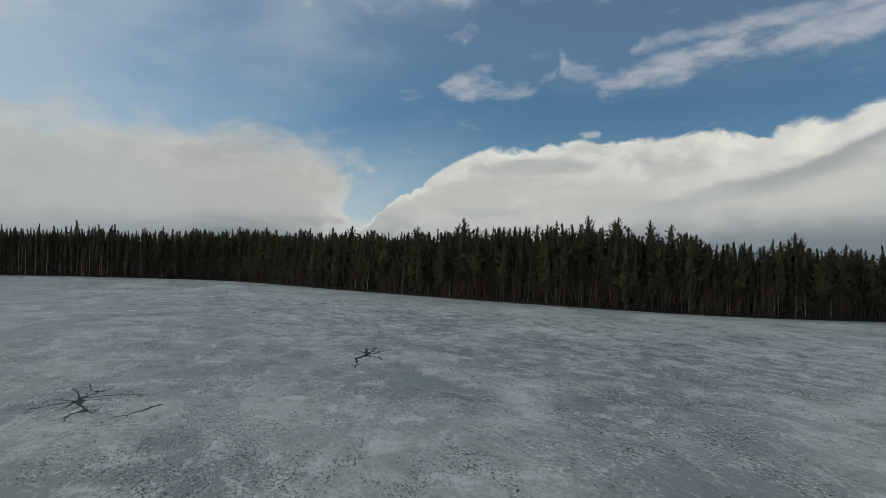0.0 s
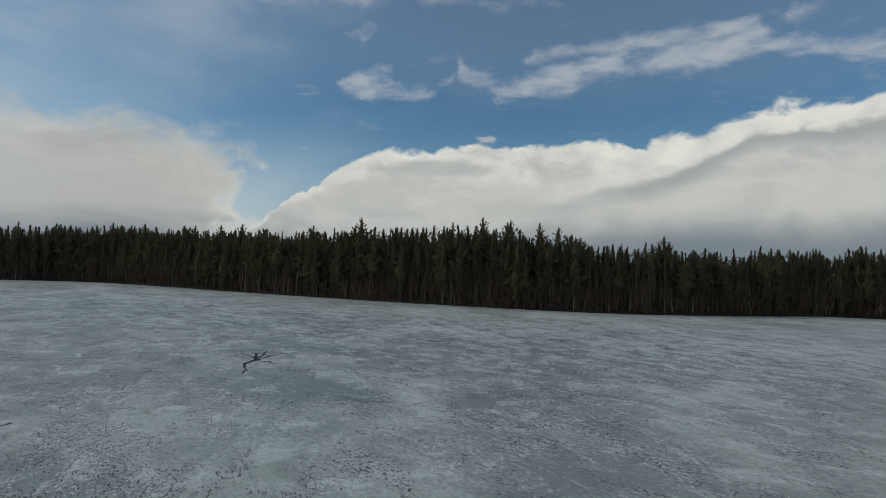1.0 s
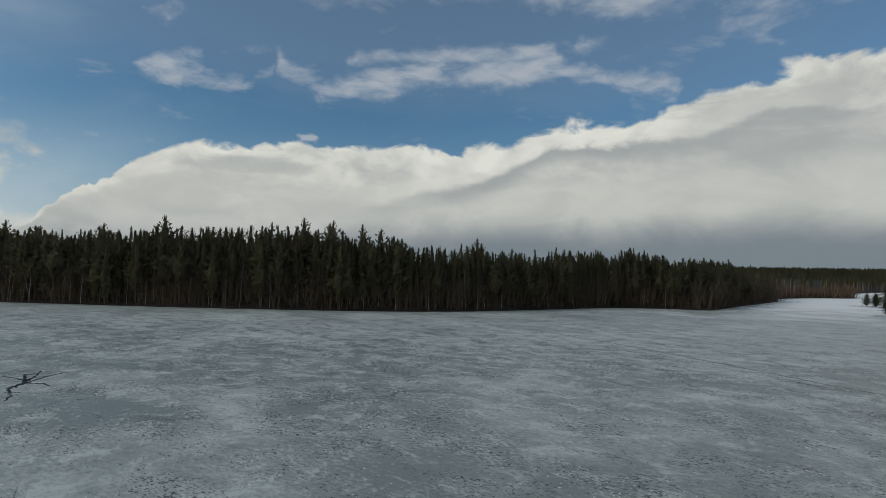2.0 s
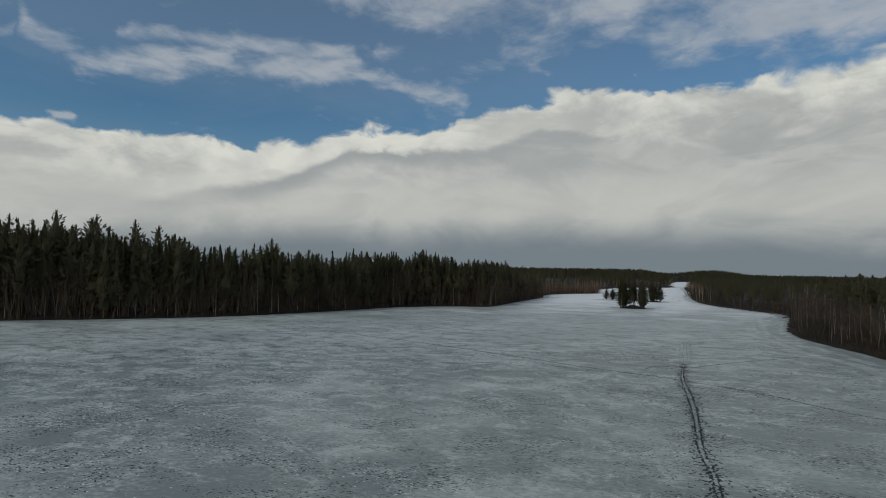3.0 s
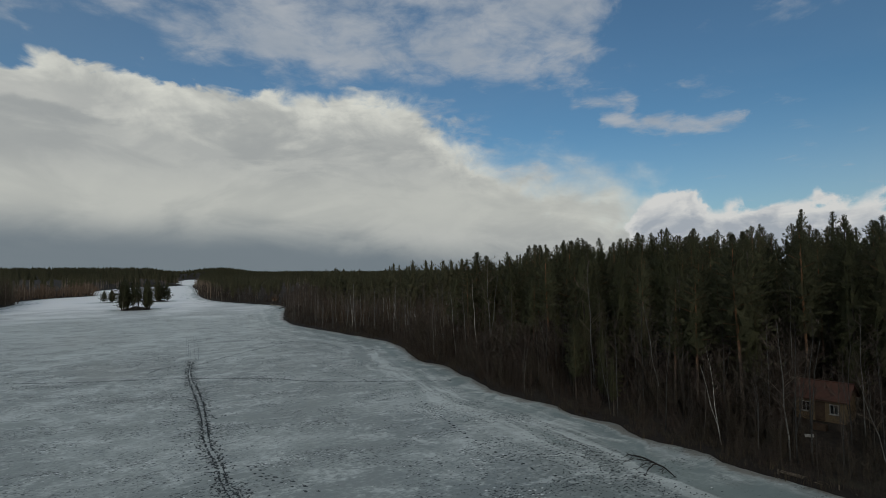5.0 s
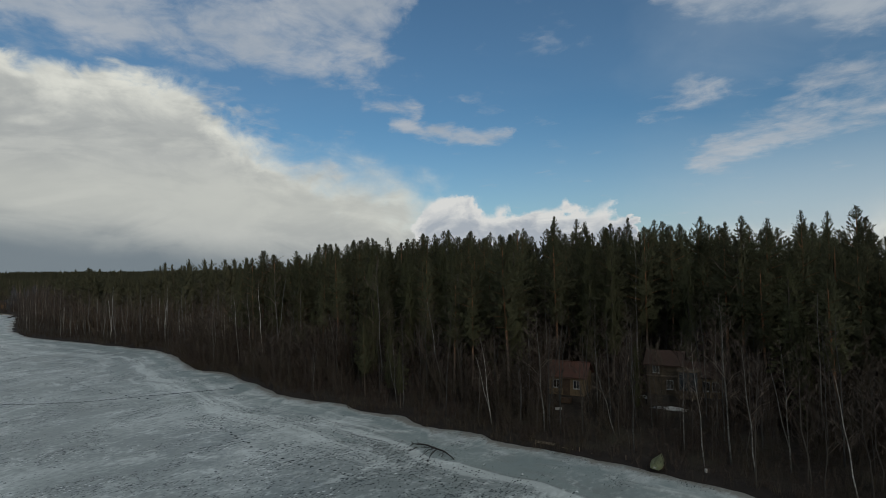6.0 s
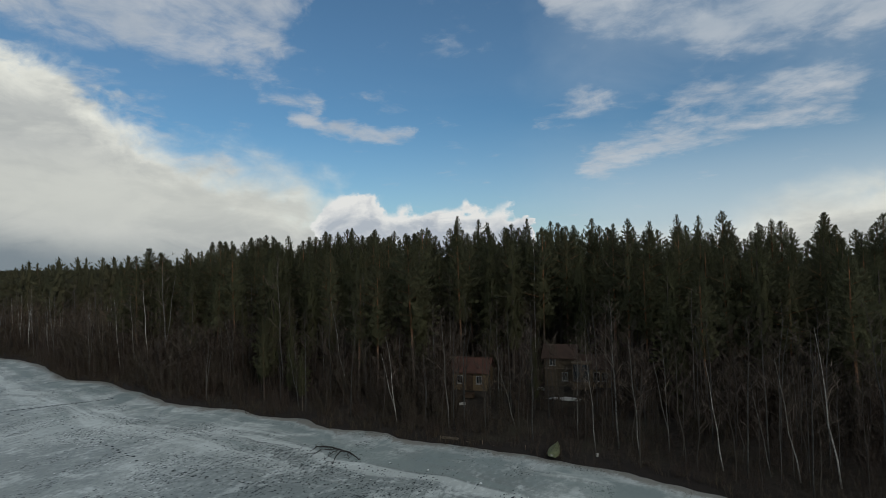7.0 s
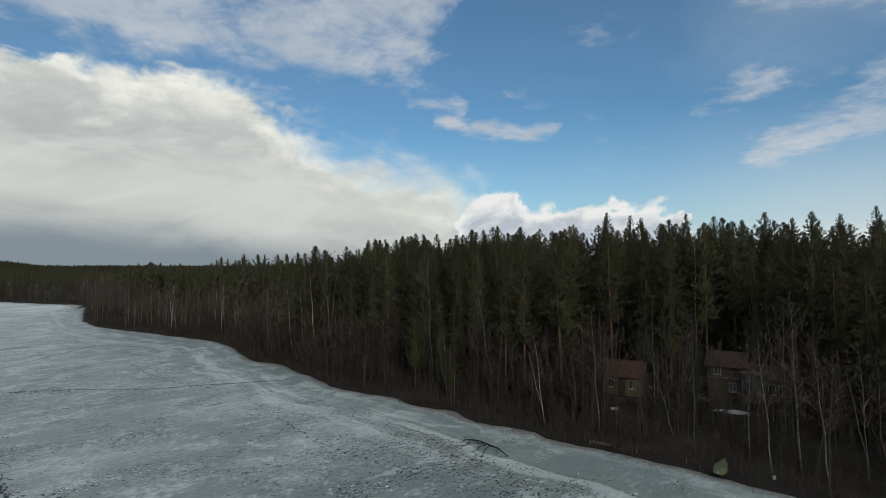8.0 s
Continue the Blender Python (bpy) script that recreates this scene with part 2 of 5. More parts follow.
def needles(name, dark, light, dry, grain=6.5, gaps=0.44):
    """Conifer foliage: every spray has its own tone and is broken up into needle tufts."""
    mat, g, bsdf = material(name, 0.8, specular=0.15)
    isle = g.node("ShaderNodeNewGeometry").outputs["Random Per Island"]
    rnd = g.node("ShaderNodeObjectInfo").outputs["Random"]
    pos = place(g)
    patch = g.noise(pos, 0.16, 3.0)
    col = g.mix(isle, dark, light)
    col = g.mix(g.step(patch, 0.45, 0.7, 0.0, 0.4), col, dry)
    col = g.mix(1.0, col, g.ramp(rnd, [(0, 0.75), (1, 1.2)]), "MULTIPLY")
    g.link(col, bsdf.inputs["Base Color"])
    tuft = g.noise(g.scale(pos, 1.0, 1.0, 1.5), grain, 2.0, 0.6, 0.6)
    # sprays face outwards from the stem, so that a crown shades as one soft form
    face = g.node("ShaderNodeAttribute")
    face.attribute_name = "outward"
    to_world = g.node("ShaderNodeVectorTransform")
    to_world.vector_type, to_world.convert_from, to_world.convert_to = "NORMAL", "OBJECT", "WORLD"
    g.link(face.outputs["Vector"], to_world.inputs[0])
    lean = g.node("ShaderNodeVectorMath")
    lean.operation = "MULTIPLY_ADD"
    g.link(to_world.outputs[0], lean.inputs[0])
    lean.inputs[1].default_value = (2.2, 2.2, 2.2)
    g.link(g.node("ShaderNodeNewGeometry").outputs["Normal"], lean.inputs[2])
    g.link(lean.outputs[0], bsdf.inputs["Normal"])
    # light seeps through the needles
    thin = g.node("ShaderNodeBsdfTranslucent")
    g.link(col, thin.inputs["Color"])
    both, cut = g.node("ShaderNodeMixShader", Fac=0.48), g.node("ShaderNodeMixShader")
    g.link(bsdf.outputs[0], both.inputs[1])
    g.link(thin.outputs[0], both.inputs[2])
    g.link(g.step(tuft, gaps, gaps + 0.07), cut.inputs[0])
    g.link(g.node("ShaderNodeBsdfTransparent").outputs[0], cut.inputs[1])
    g.link(both.outputs[0], cut.inputs[2])
    g.link(cut.outputs[0], mat.node_tree.nodes["Material Output"].inputs["Surface"])
    return mat


def birch_bark(name, gain):
    mat, g, bsdf = material(name, 0.7)
    pos = g.node("ShaderNodeTexCoord").outputs["Object"]
    x, y, z = g.xyz(pos)
    bars = g.noise(g.scale(pos, 2.0, 2.0, 7.0), 1.0, 4.0, 0.7)
    scars = g.noise(g.scale(pos, 1.0, 1.0, 1.3), 1.0, 3.0)
    col = g.mix(g.step(scars, 0.35, 0.65), (0.17, 0.155, 0.135), (0.40, 0.385, 0.35))
    col = g.mix(g.step(bars, 0.53, 0.60), col, (0.05, 0.045, 0.04))
    # old bark at the foot is black and cracked
    foot = g.step(g.m("ADD", z, g.m("MULTIPLY", bars, 2.2)), 3.0, 1.2)
    col = g.mix(g.m("MULTIPLY", foot, 0.75), col, (0.07, 0.06, 0.052))
    rnd = g.node("ShaderNodeObjectInfo").outputs["Random"]
    col = g.mix(1.0, col, g.ramp(rnd, [(0, 0.28 * gain), (0.6, 0.45 * gain), (1, 1.1 * gain)]), "MULTIPLY")
    g.link(col, bsdf.inputs["Base Color"])
    bump(g, bsdf, bars, 0.4, 0.02)
    return mat


def pine_bark():
    mat, g, bsdf = material("pine_bark", 0.9)
    pos = g.node("ShaderNodeTexCoord").outputs["Object"]
    z = g.xyz(pos)[2]
    plates = g.noise(g.scale(pos, 3.0, 3.0, 0.8), 2.2, 5.0, 0.7)
    low = g.mix(g.step(plates, 0.35, 0.65), (0.045, 0.036, 0.030), (0.14, 0.105, 0.08))
    high = g.mix(g.step(plates, 0.35, 0.65), (0.13, 0.065, 0.032), (0.26, 0.13, 0.06))
    col = g.mix(g.step(g.m("ADD", z, g.m("MULTIPLY", plates, 3.0)), 6.5, 11.0), low, high)
    rnd = g.node("ShaderNodeObjectInfo").outputs["Random"]
    col = g.mix(1.0, col, g.ramp(rnd, [(0, 0.7), (1, 1.25)]), "MULTIPLY")
    g.link(col, bsdf.inputs["Base Color"])
    bump(g, bsdf, plates, 0.6, 0.03)
    return mat


def stuff_bark(name, dark, light, rare=3.0):
    mat, g, bsdf = material(name, 0.85)
    isle = g.node("ShaderNodeNewGeometry").outputs["Random Per Island"]
    grain = g.noise(g.scale(place(g), 1, 1, 2.5), 1.2, 4.0, 0.7)
    col = g.mix(g.m("POWER", isle, rare), dark, light)
    col = g.mix(g.step(grain, 0.45, 0.62, 0.0, 0.6), col, dark)
    g.link(col, bsdf.inputs["Base Color"])
    return mat


def brush_twigs(name, dark, light, dry):
    """Fine bare twigs too dense to tell apart: strands with gaps between them."""
    mat, g, bsdf = material(name, 0.9, specular=0.1)
    pos = place(g)
    isle = g.node("ShaderNodeNewGeometry").outputs["Random Per Island"]
    strand = g.noise(g.scale(pos, 34.0, 34.0, 9.0), 1.0, 2.0, 0.6, 0.5)
    patch = g.noise(pos, 0.22, 3.0)
    col = g.mix(isle, dark, light)
    col = g.mix(g.step(patch, 0.42, 0.62, 0.0, 0.6), col, dry)
    g.link(col, bsdf.inputs["Base Color"])
    g.link(g.step(strand, 0.50, 0.58), bsdf.inputs["Alpha"])
    return mat


def ice_surface():
    """Rotten spring ice: grey wet sheets, wind-laid snow crust, clusters of dark melt pocks."""
    mat, g, bsdf = material("lake_ice", 0.5, specular=0.5)
    pos = place(g)
    x, y, z = g.xyz(pos)
    turn = g.node("ShaderNodeMapping")
    g.link(pos, turn.inputs["Vector"])
    turn.inputs["Rotation"].default_value = (0, 0, radians(WIND))
    wind = turn.outputs[0]
    shore_at = g.node("ShaderNodeAttribute")
    shore_at.attribute_name = "shore"
    shore = shore_at.outputs["Fac"]

    broad = g.noise(g.scale(wind, 0.036, 0.046, 1), 1.0, 4.0, 0.55, 0.5)
    drift = g.noise(g.scale(wind, 0.21, 0.26, 1), 1.0, 6.0, 0.62, 0.7)
    grit = g.noise(g.scale(wind, 1.3, 2.0, 1), 1.0, 5.0, 0.7, 0.3)
    wet = g.m("ADD", g.m("MULTIPLY", g.m("ADD", broad, 0.09), 0.38), g.m("ADD", g.m("MULTIPLY", drift, 0.21), g.m("MULTIPLY", grit, 0.34)))
    col = g.mix(g.step(wet, 0.425, 0.585), (0.212, 0.238, 0.222), (0.492, 0.524, 0.490))
    # greenish soaked blotches
    blot = g.noise(g.scale(wind, 0.085, 0.16, 1), 1.0, 5.0, 0.6, 0.9)
    col = g.mix(g.step(g.m("ADD", blot, g.m("MULTIPLY", g.m("SUBTRACT", grit, 0.5), 0.25)), 0.50, 0.68, 0.0, 0.5), col, (0.215, 0.245, 0.222))
    # white crust left on the higher drifts
    # distant ice whitened in colour, for its brightness at a grazing view
    more = g.step(g.m("ADD", g.m("MULTIPLY", x, 0.5), g.m("MULTIPLY", y, 0.6)), 35.0, 150.0, 0.0, 0.20)
    crust = g.step(g.m("ADD", g.m("ADD", drift, more), g.m("MULTIPLY", g.m("SUBTRACT", grit, 0.5), 0.6)), 0.54, 0.68)
    col = g.mix(g.m("MULTIPLY", crust, 0.38), col, (0.68, 0.715, 0.675))
    # dark melt pocks in clusters
    herd = g.noise(g.scale(wind, 0.10, 0.17, 1), 1.0, 6.0, 0.7, 0.5)
    pock = 0.0
    for freq, spread in ((2.1, 0.28), (4.4, 0.26)):
        vor = g.node("ShaderNodeTexVoronoi")
        vor.inputs["Scale"].default_value = freq
        g.link(g.scale(wind, 0.75, 1.9, 1), vor.inputs["Vector"])
        ragged = g.m("ADD", vor.outputs["Distance"], g.m("MULTIPLY", g.m("SUBTRACT", g.noise(pos, 6.0 * freq, 2.0), 0.5), 0.36))
        size = g.step(herd, 0.38, 0.60, -0.03, spread + 0.03)
        pock = g.m("MAXIMUM", pock, g.step(g.m("SUBTRACT", ragged, size), 0.02, -0.05))
    col = g.mix(g.m("MULTIPLY", pock, 0.92), col, (0.050, 0.060, 0.063))
    # snow towards the far end, whitened further in place of the sunlight there
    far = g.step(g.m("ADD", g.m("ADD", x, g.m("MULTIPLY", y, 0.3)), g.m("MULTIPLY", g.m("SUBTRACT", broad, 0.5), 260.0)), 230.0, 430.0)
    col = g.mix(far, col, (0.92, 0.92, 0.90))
    # by the banks: a green-grey belt of bare ice, then a pale refrozen rim
    edge = g.m("ADD", shore, g.m("MULTIPLY", g.m("SUBTRACT", drift, 0.5), 7.0))
    # thawed and refrozen streaks that follow the shore
    streak = g.noise(g.vec(g.m("MULTIPLY", shore, 0.42), g.m("MULTIPLY", x, 0.04), g.m("MULTIPLY", y, 0.04)), 1.0, 5.0, 0.6, 0.4)
    zone = g.m("MULTIPLY", g.step(shore, 0.8, 3.0), g.step(shore, 18.0, 8.0))
    col = g.mix(g.m("MULTIPLY", zone, g.step(streak, 0.50, 0.62, 0.0, 0.55)), col, (0.68, 0.72, 0.67))
    col = g.mix(g.m("MULTIPLY", zone, g.step(streak, 0.48, 0.38, 0.0, 0.6)), col, (0.25, 0.30, 0.275))
    belt = g.m("MULTIPLY", g.step(edge, 0.5, 2.5), g.step(edge, 7.5, 3.0))
    melt = g.noise(g.scale(pos, 0.22, 0.22, 1), 1.0, 5.0, 0.6, 0.8)
    col = g.mix(g.m("MULTIPLY", belt, g.step(melt, 0.38, 0.58)), col, (0.24, 0.285, 0.27))
    rim = g.m("MULTIPLY", g.step(edge, 3.2, 1.0), g.step(melt, 0.62, 0.42))
    col = g.mix(g.m("MULTIPLY", rim, 0.6), col, (0.64, 0.67, 0.65))
    # brown meltwater and litter frozen in along the very edge
    stain = g.step(g.m("ADD", shore, g.m("ADD", g.m("MULTIPLY", g.m("SUBTRACT", melt, 0.5), 6.0), g.m("MULTIPLY", g.m("SUBTRACT", grit, 0.5), 2.0))), 1.7, 0.3, 0.0, 0.8)
    col = g.mix(stain, col, (0.165, 0.150, 0.118))
    g.link(col, bsdf.inputs["Base Color"])
    rough = g.step(wet, 0.34, 0.6, 0.30, 0.6)
    g.link(rough, bsdf.inputs["Roughness"])
    height = g.m("SUBTRACT", g.m("ADD", g.m("MULTIPLY", drift, 0.6), g.m("MULTIPLY", grit, 0.35)), g.m("MULTIPLY", pock, 0.5))
    g.link(g.m("SUBTRACT", 0.45, g.m("MULTIPLY", pock, 0.4)), bsdf.inputs["Specular IOR Level"])
    bump(g, bsdf, height, 0.3, 0.10)
    return mat


def forest_floor():
    mat, g, bsdf = material("forest_floor", 0.95)
    pos = place(g)
    n1, n2 = g.noise(pos, 0.25, 5.0, 0.6), g.noise(pos, 2.2, 6.0, 0.7)
    col = g.mix(g.step(n2, 0.35, 0.65), (0.016, 0.013, 0.010), (0.038, 0.029, 0.021))
    col = g.mix(g.step(n1, 0.5, 0.7, 0.0, 0.6), col, (0.040, 0.037, 0.022))
    # wet soil at the water's edge, its dark band also painting the bank's shade
    bank = g.node("ShaderNodeAttribute")
    bank.attribute_name = "shore"
    col = g.mix(g.step(g.m("ADD", bank.outputs["Fac"], g.m("MULTIPLY", n2, 0.8)), -1.6, -0.4, 0.0, 0.7), col, (0.018, 0.014, 0.012))
    g.link(col, bsdf.inputs["Base Color"])
    bump(g, bsdf, n2, 0.8, 0.15)
    return mat


MAT = {
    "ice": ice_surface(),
    "floor": forest_floor(),
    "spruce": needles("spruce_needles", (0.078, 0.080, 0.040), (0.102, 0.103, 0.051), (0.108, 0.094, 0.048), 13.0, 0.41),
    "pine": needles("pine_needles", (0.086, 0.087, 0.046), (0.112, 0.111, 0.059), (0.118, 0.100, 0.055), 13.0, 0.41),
    # far needles: paler copies, colour lifted to offset deep shade between the crowns
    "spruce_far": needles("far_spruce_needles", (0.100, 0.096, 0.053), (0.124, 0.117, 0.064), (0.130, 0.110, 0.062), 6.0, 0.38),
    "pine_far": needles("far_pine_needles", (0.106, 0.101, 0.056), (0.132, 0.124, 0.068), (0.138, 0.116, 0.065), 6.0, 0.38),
    "pine_bark": pine_bark(),
    "birch_bark": birch_bark("birch_bark", 0.5),
    "white_bark": birch_bark("white_birch_bark", 1.5),
    "pole_bark": stuff_bark("sapling_bark", (0.042, 0.035, 0.028), (0.115, 0.10, 0.082), 4.0),
    "spruce_bark": mottled("spruce_bark", (0.035, 0.028, 0.022), (0.11, 0.09, 0.07), 2.0, relief=0.6, size=0.03, per_thing=0.3),
    "twigs": stuff_bark("bare_twigs", (0.056, 0.041, 0.032), (0.13, 0.096, 0.073)),
    "pale_twigs": stuff_bark("pale_birch_twigs", (0.095, 0.070, 0.052), (0.25, 0.20, 0.155)),
    "brush": brush_twigs("alder_twigs", (0.047, 0.036, 0.029), (0.076, 0.057, 0.045), (0.068, 0.058, 0.041)),
    # lighter copy of the brush: light on far banks put into its colour
    "lit_brush": brush_twigs("lit_brush_twigs", (0.088, 0.062, 0.046), (0.140, 0.098, 0.070), (0.118, 0.098, 0.062)),
    # sunlight on the distant capes put into the birches' russet colour
    "russet": stuff_bark("sunlit_russet_twigs", (0.13, 0.085, 0.055), (0.27, 0.18, 0.115)),
    "sunlit_stems": stuff_bark("sunlit_russet_stems", (0.25, 0.185, 0.13), (0.48, 0.39, 0.29)),
    "pale_stems": stuff_bark("pale_stems", (0.06, 0.05, 0.04), (0.48, 0.44, 0.38), 4.0),
    "dark_stems": stuff_bark("dark_stems", (0.06, 0.047, 0.037), (0.17, 0.115, 0.08)),
    "crumb": mottled("snow_crumb", (0.62, 0.65, 0.62), (0.80, 0.82, 0.79), 3.0, 0.8, 0.2, 0.01),
    "pool": mottled("melt_water", (0.028, 0.033, 0.036), (0.10, 0.11, 0.112), 3.0, 0.8, 0.2, 0.01, spec=0.08),
    "slush": mottled("grey_slush", (0.05, 0.058, 0.06), (0.22, 0.24, 0.24), 1.3, 0.7, 0.2, 0.01),
    "grass": stuff_bark("dead_grass", (0.045, 0.034, 0.022), (0.12, 0.092, 0.055)),
}
MAT.update({
    "wet_bark": mottled("wet_bark", (0.018, 0.015, 0.013), (0.05, 0.042, 0.036), 6.0, 0.6, 0.5, 0.01),
    "tan_boards": mottled("tan_boards", (0.12, 0.082, 0.044), (0.20, 0.142, 0.078), 2.5, 0.75, 0.3, 0.008, 0.15),
    "grey_boards": mottled("grey_boards", (0.060, 0.044, 0.028), (0.105, 0.080, 0.052), 2.5, 0.85, 0.3, 0.008, 0.2),
    "brown_boards": mottled("brown_boards", (0.045, 0.028, 0.017), (0.095, 0.06, 0.036), 3.0, 0.8, 0.3, 0.008),
    "old_wood": mottled("old_wood", (0.075, 0.055, 0.04), (0.20, 0.155, 0.11), 4.0, 0.85, 0.4, 0.01),
    "hut_boards": mottled("hut_boards", (0.16, 0.085, 0.042), (0.26, 0.145, 0.072), 2.0, 0.85, 0.3, 0.008),
    "pale_planks": mottled("pale_planks", (0.30, 0.26, 0.19), (0.46, 0.41, 0.31), 2.0, 0.85, 0.3, 0.008, 0.15),
    "red_roof": mottled("red_roof", (0.06, 0.024, 0.015), (0.09, 0.038, 0.024), 1.5, 0.6, 0.15, 0.01),
    "dark_roof": mottled("dark_roof", (0.032, 0.017, 0.011), (0.054, 0.029, 0.019), 1.5, 0.7, 0.2, 0.01),
    "stone": mottled("plinth_stone", (0.030, 0.025, 0.020), (0.062, 0.052, 0.042), 3.0, 0.9, 0.4, 0.02),
    "white_paint": mottled("white_paint", (0.22, 0.21, 0.19), (0.38, 0.37, 0.34), 4.0, 0.6, 0.1, 0.004),
    "boat_paint": mottled("boat_paint", (0.10, 0.115, 0.062), (0.17, 0.185, 0.10), 2.0, 0.55, 0.2, 0.006),
    "old_snow": mottled("old_snow", (0.35, 0.34, 0.32), (0.62, 0.62, 0.61), 3.0, 0.7, 0.4, 0.03),
    "pane": material("window_glass", 0.06, 0.0, 0.8)[0],
})
MAT["pane"].node_tree.nodes["Principled BSDF"].inputs["Base Color"].default_value = (0.012, 0.014, 0.016, 1)


# ---- plan of the lake ----
NORTH = [(-760, 60), (-520, 262), (-285, 349), (-220, 360), (-143, 356), (-56, 295), (5, 252), (51, 224), (89, 205), (125, 195.5),
         (178, 196), (209, 197), (235, 184), (250, 170.5), (297, 185), (388, 214), (430, 236), (488, 243), (541, 231), (590, 262),
         (700, 300), (861, 318), (1000, 291), (1250, 380), (2128, 612)]
SOUTH = [(2119, 554), (1400, 363), (960, 262), (650, 171), (520, 138), (405, 99), (357, 69), (325, 45.5), (301, 35), (255, 31), (207, 23.4),
         (164, 2.2), (138.5, -10.4), (111, -13), (101.5, -17.3), (83, -20.4), (69.5, -26), (59, -29.8), (50.5, -32.7), (43.5, -35.5),
         (37.3, -37.6), (31.5, -40.2), (26.5, -41.3), (18.4, -42.6), (2, -45), (-35, -47), (-120, -60), (-400, -70)]
ISLETS = [(309, 112.5, 8.2), (399, 163, 4.5), (401, 131, 6.5)]


def rounded(points, n=5):
    p = np.array(points, float)
    q = []
    for i in range(len(p)):
        a, b, c, d = p[i - 1], p[i], p[(i + 1) % len(p)], p[(i + 2) % len(p)]
        for s in np.arange(n) / n:
            q.append(0.5 * (2 * b + (c - a) * s + (2 * a - 5 * b + 4 * c - d) * s * s + (3 * b - a - 3 * c + d) * s ** 3))
    return np.array(q)


RNG = np.random.default_rng(7)
TABLE = RNG.random((256, 256))


def lattice(x, y):
    """Smooth value noise, 0 to 1, one cell a unit."""
    x, y = np.asarray(x, float), np.asarray(y, float)
    i, j = np.floor(x).astype(int), np.floor(y).astype(int)
    u, v = x - i, y - j
    u, v = u * u * (3 - 2 * u), v * v * (3 - 2 * v)
    f = lambda a, b: TABLE[a % 256, b % 256]
    return (f(i, j) * (1 - u) + f(i + 1, j) * u) * (1 - v) + (f(i, j + 1) * (1 - u) + f(i + 1, j + 1) * u) * v


def smooth(a, b, v):
    s = np.clip((np.asarray(v, float) - a) / (b - a), 0, 1)
    return s * s * (3 - 2 * s)


LAKE = rounded(NORTH + SOUTH)


def inland(x, y):
    """Metres from the shoreline: positive on land, negative on the lake."""
    x, y = np.atleast_1d(np.asarray(x, float)), np.atleast_1d(np.asarray(y, float))
    best, odd = np.full(x.shape, 1e18), np.zeros(x.shape, bool)
    for (ax, ay), (bx, by) in zip(LAKE, np.roll(LAKE, -1, 0)):
        dx, dy = bx - ax, by - ay
        s = np.clip(((x - ax) * dx + (y - ay) * dy) / (dx * dx + dy * dy + 1e-9), 0, 1)
        best = np.minimum(best, (x - ax - s * dx) ** 2 + (y - ay - s * dy) ** 2)
        if dy:
            odd ^= ((ay > y) != (by > y)) & (x < ax + (y - ay) * dx / dy)
    d = np.sqrt(best) * np.where(odd, -1, 1)
    for ix, iy, r in ISLETS:
        d = np.maximum(d, r - np.hypot(x - ix, y - iy))
    return d + (lattice(x / 5 + 40, y / 5) - 0.5) * 1.6 + (lattice(x / 1.6, y / 1.6 + 9) - 0.5) * 0.5


def land_height(x, y, d):
    x, y = np.asarray(x, float), np.asarray(y, float)
    r = np.hypot(x, y)
    hill = 4.2 + smooth(120, 185, y - 0.12 * np.maximum(x, 0)) * (9.5 - 6.0 * smooth(75, 112, x) + 2.5 * smooth(160, 230, x))
    hill = hill + 2.5 * np.exp(-(((x - 80) / 45) ** 2 + ((y + 75) / 40) ** 2))
    hill = hill - 2.4 * smooth(130, 190, x) * smooth(150, 60, y)
    az = np.degrees(np.arctan2(x, y))
    hill = hill + 20 * smooth(900, 2400, r) * (1 - 0.65 * smooth(70.5, 73.5, az) + 0.75 * np.exp(-((az - 76.8) / 2.4) ** 2))
    up = 0.42 * smooth(-0.2, 1.1, d) + 0.9 * smooth(0.5, 9, d) + hill * (1 - np.exp(-np.maximum(d - 3, 0) / 34))
    up = up + (lattice(x / 7, y / 7) - 0.5) * 0.7 * smooth(1, 8, d)
    return np.where(d > -0.25, up, np.maximum(-0.7, (d + 0.25) * 0.5)) - 0.02


def ground_at(x, y):
    return float(land_height(x, y, inland(x, y)).ravel()[0])


def fast_mesh(name, verts, faces, mats, which=None, shade=False, outward=None):
    """A mesh from arrays; every row of faces has the same number of corners."""
    me = bpy.data.meshes.new(name)
    verts, faces = np.asarray(verts, np.float32), np.asarray(faces, np.int32)
    me.vertices.add(len(verts))
    me.vertices.foreach_set("co", verts.ravel())
    me.loops.add(faces.size)
    me.loops.foreach_set("vertex_index", faces.ravel())
    me.polygons.add(len(faces))
    me.polygons.foreach_set("loop_start", np.arange(0, faces.size, faces.shape[1], dtype=np.int32))
    for mat in mats:
        me.materials.append(mat)
    if which is not None:
        me.polygons.foreach_set("material_index", np.asarray(which, np.int32))
    if shade:
        me.polygons.foreach_set("use_smooth", np.ones(len(faces), bool))
    if outward is not None:
        at = me.attributes.new("outward", "FLOAT_VECTOR", "POINT")
        at.data.foreach_set("vector", np.asarray(outward, np.float32).ravel())
    me.update(calc_edges=True)
    return me


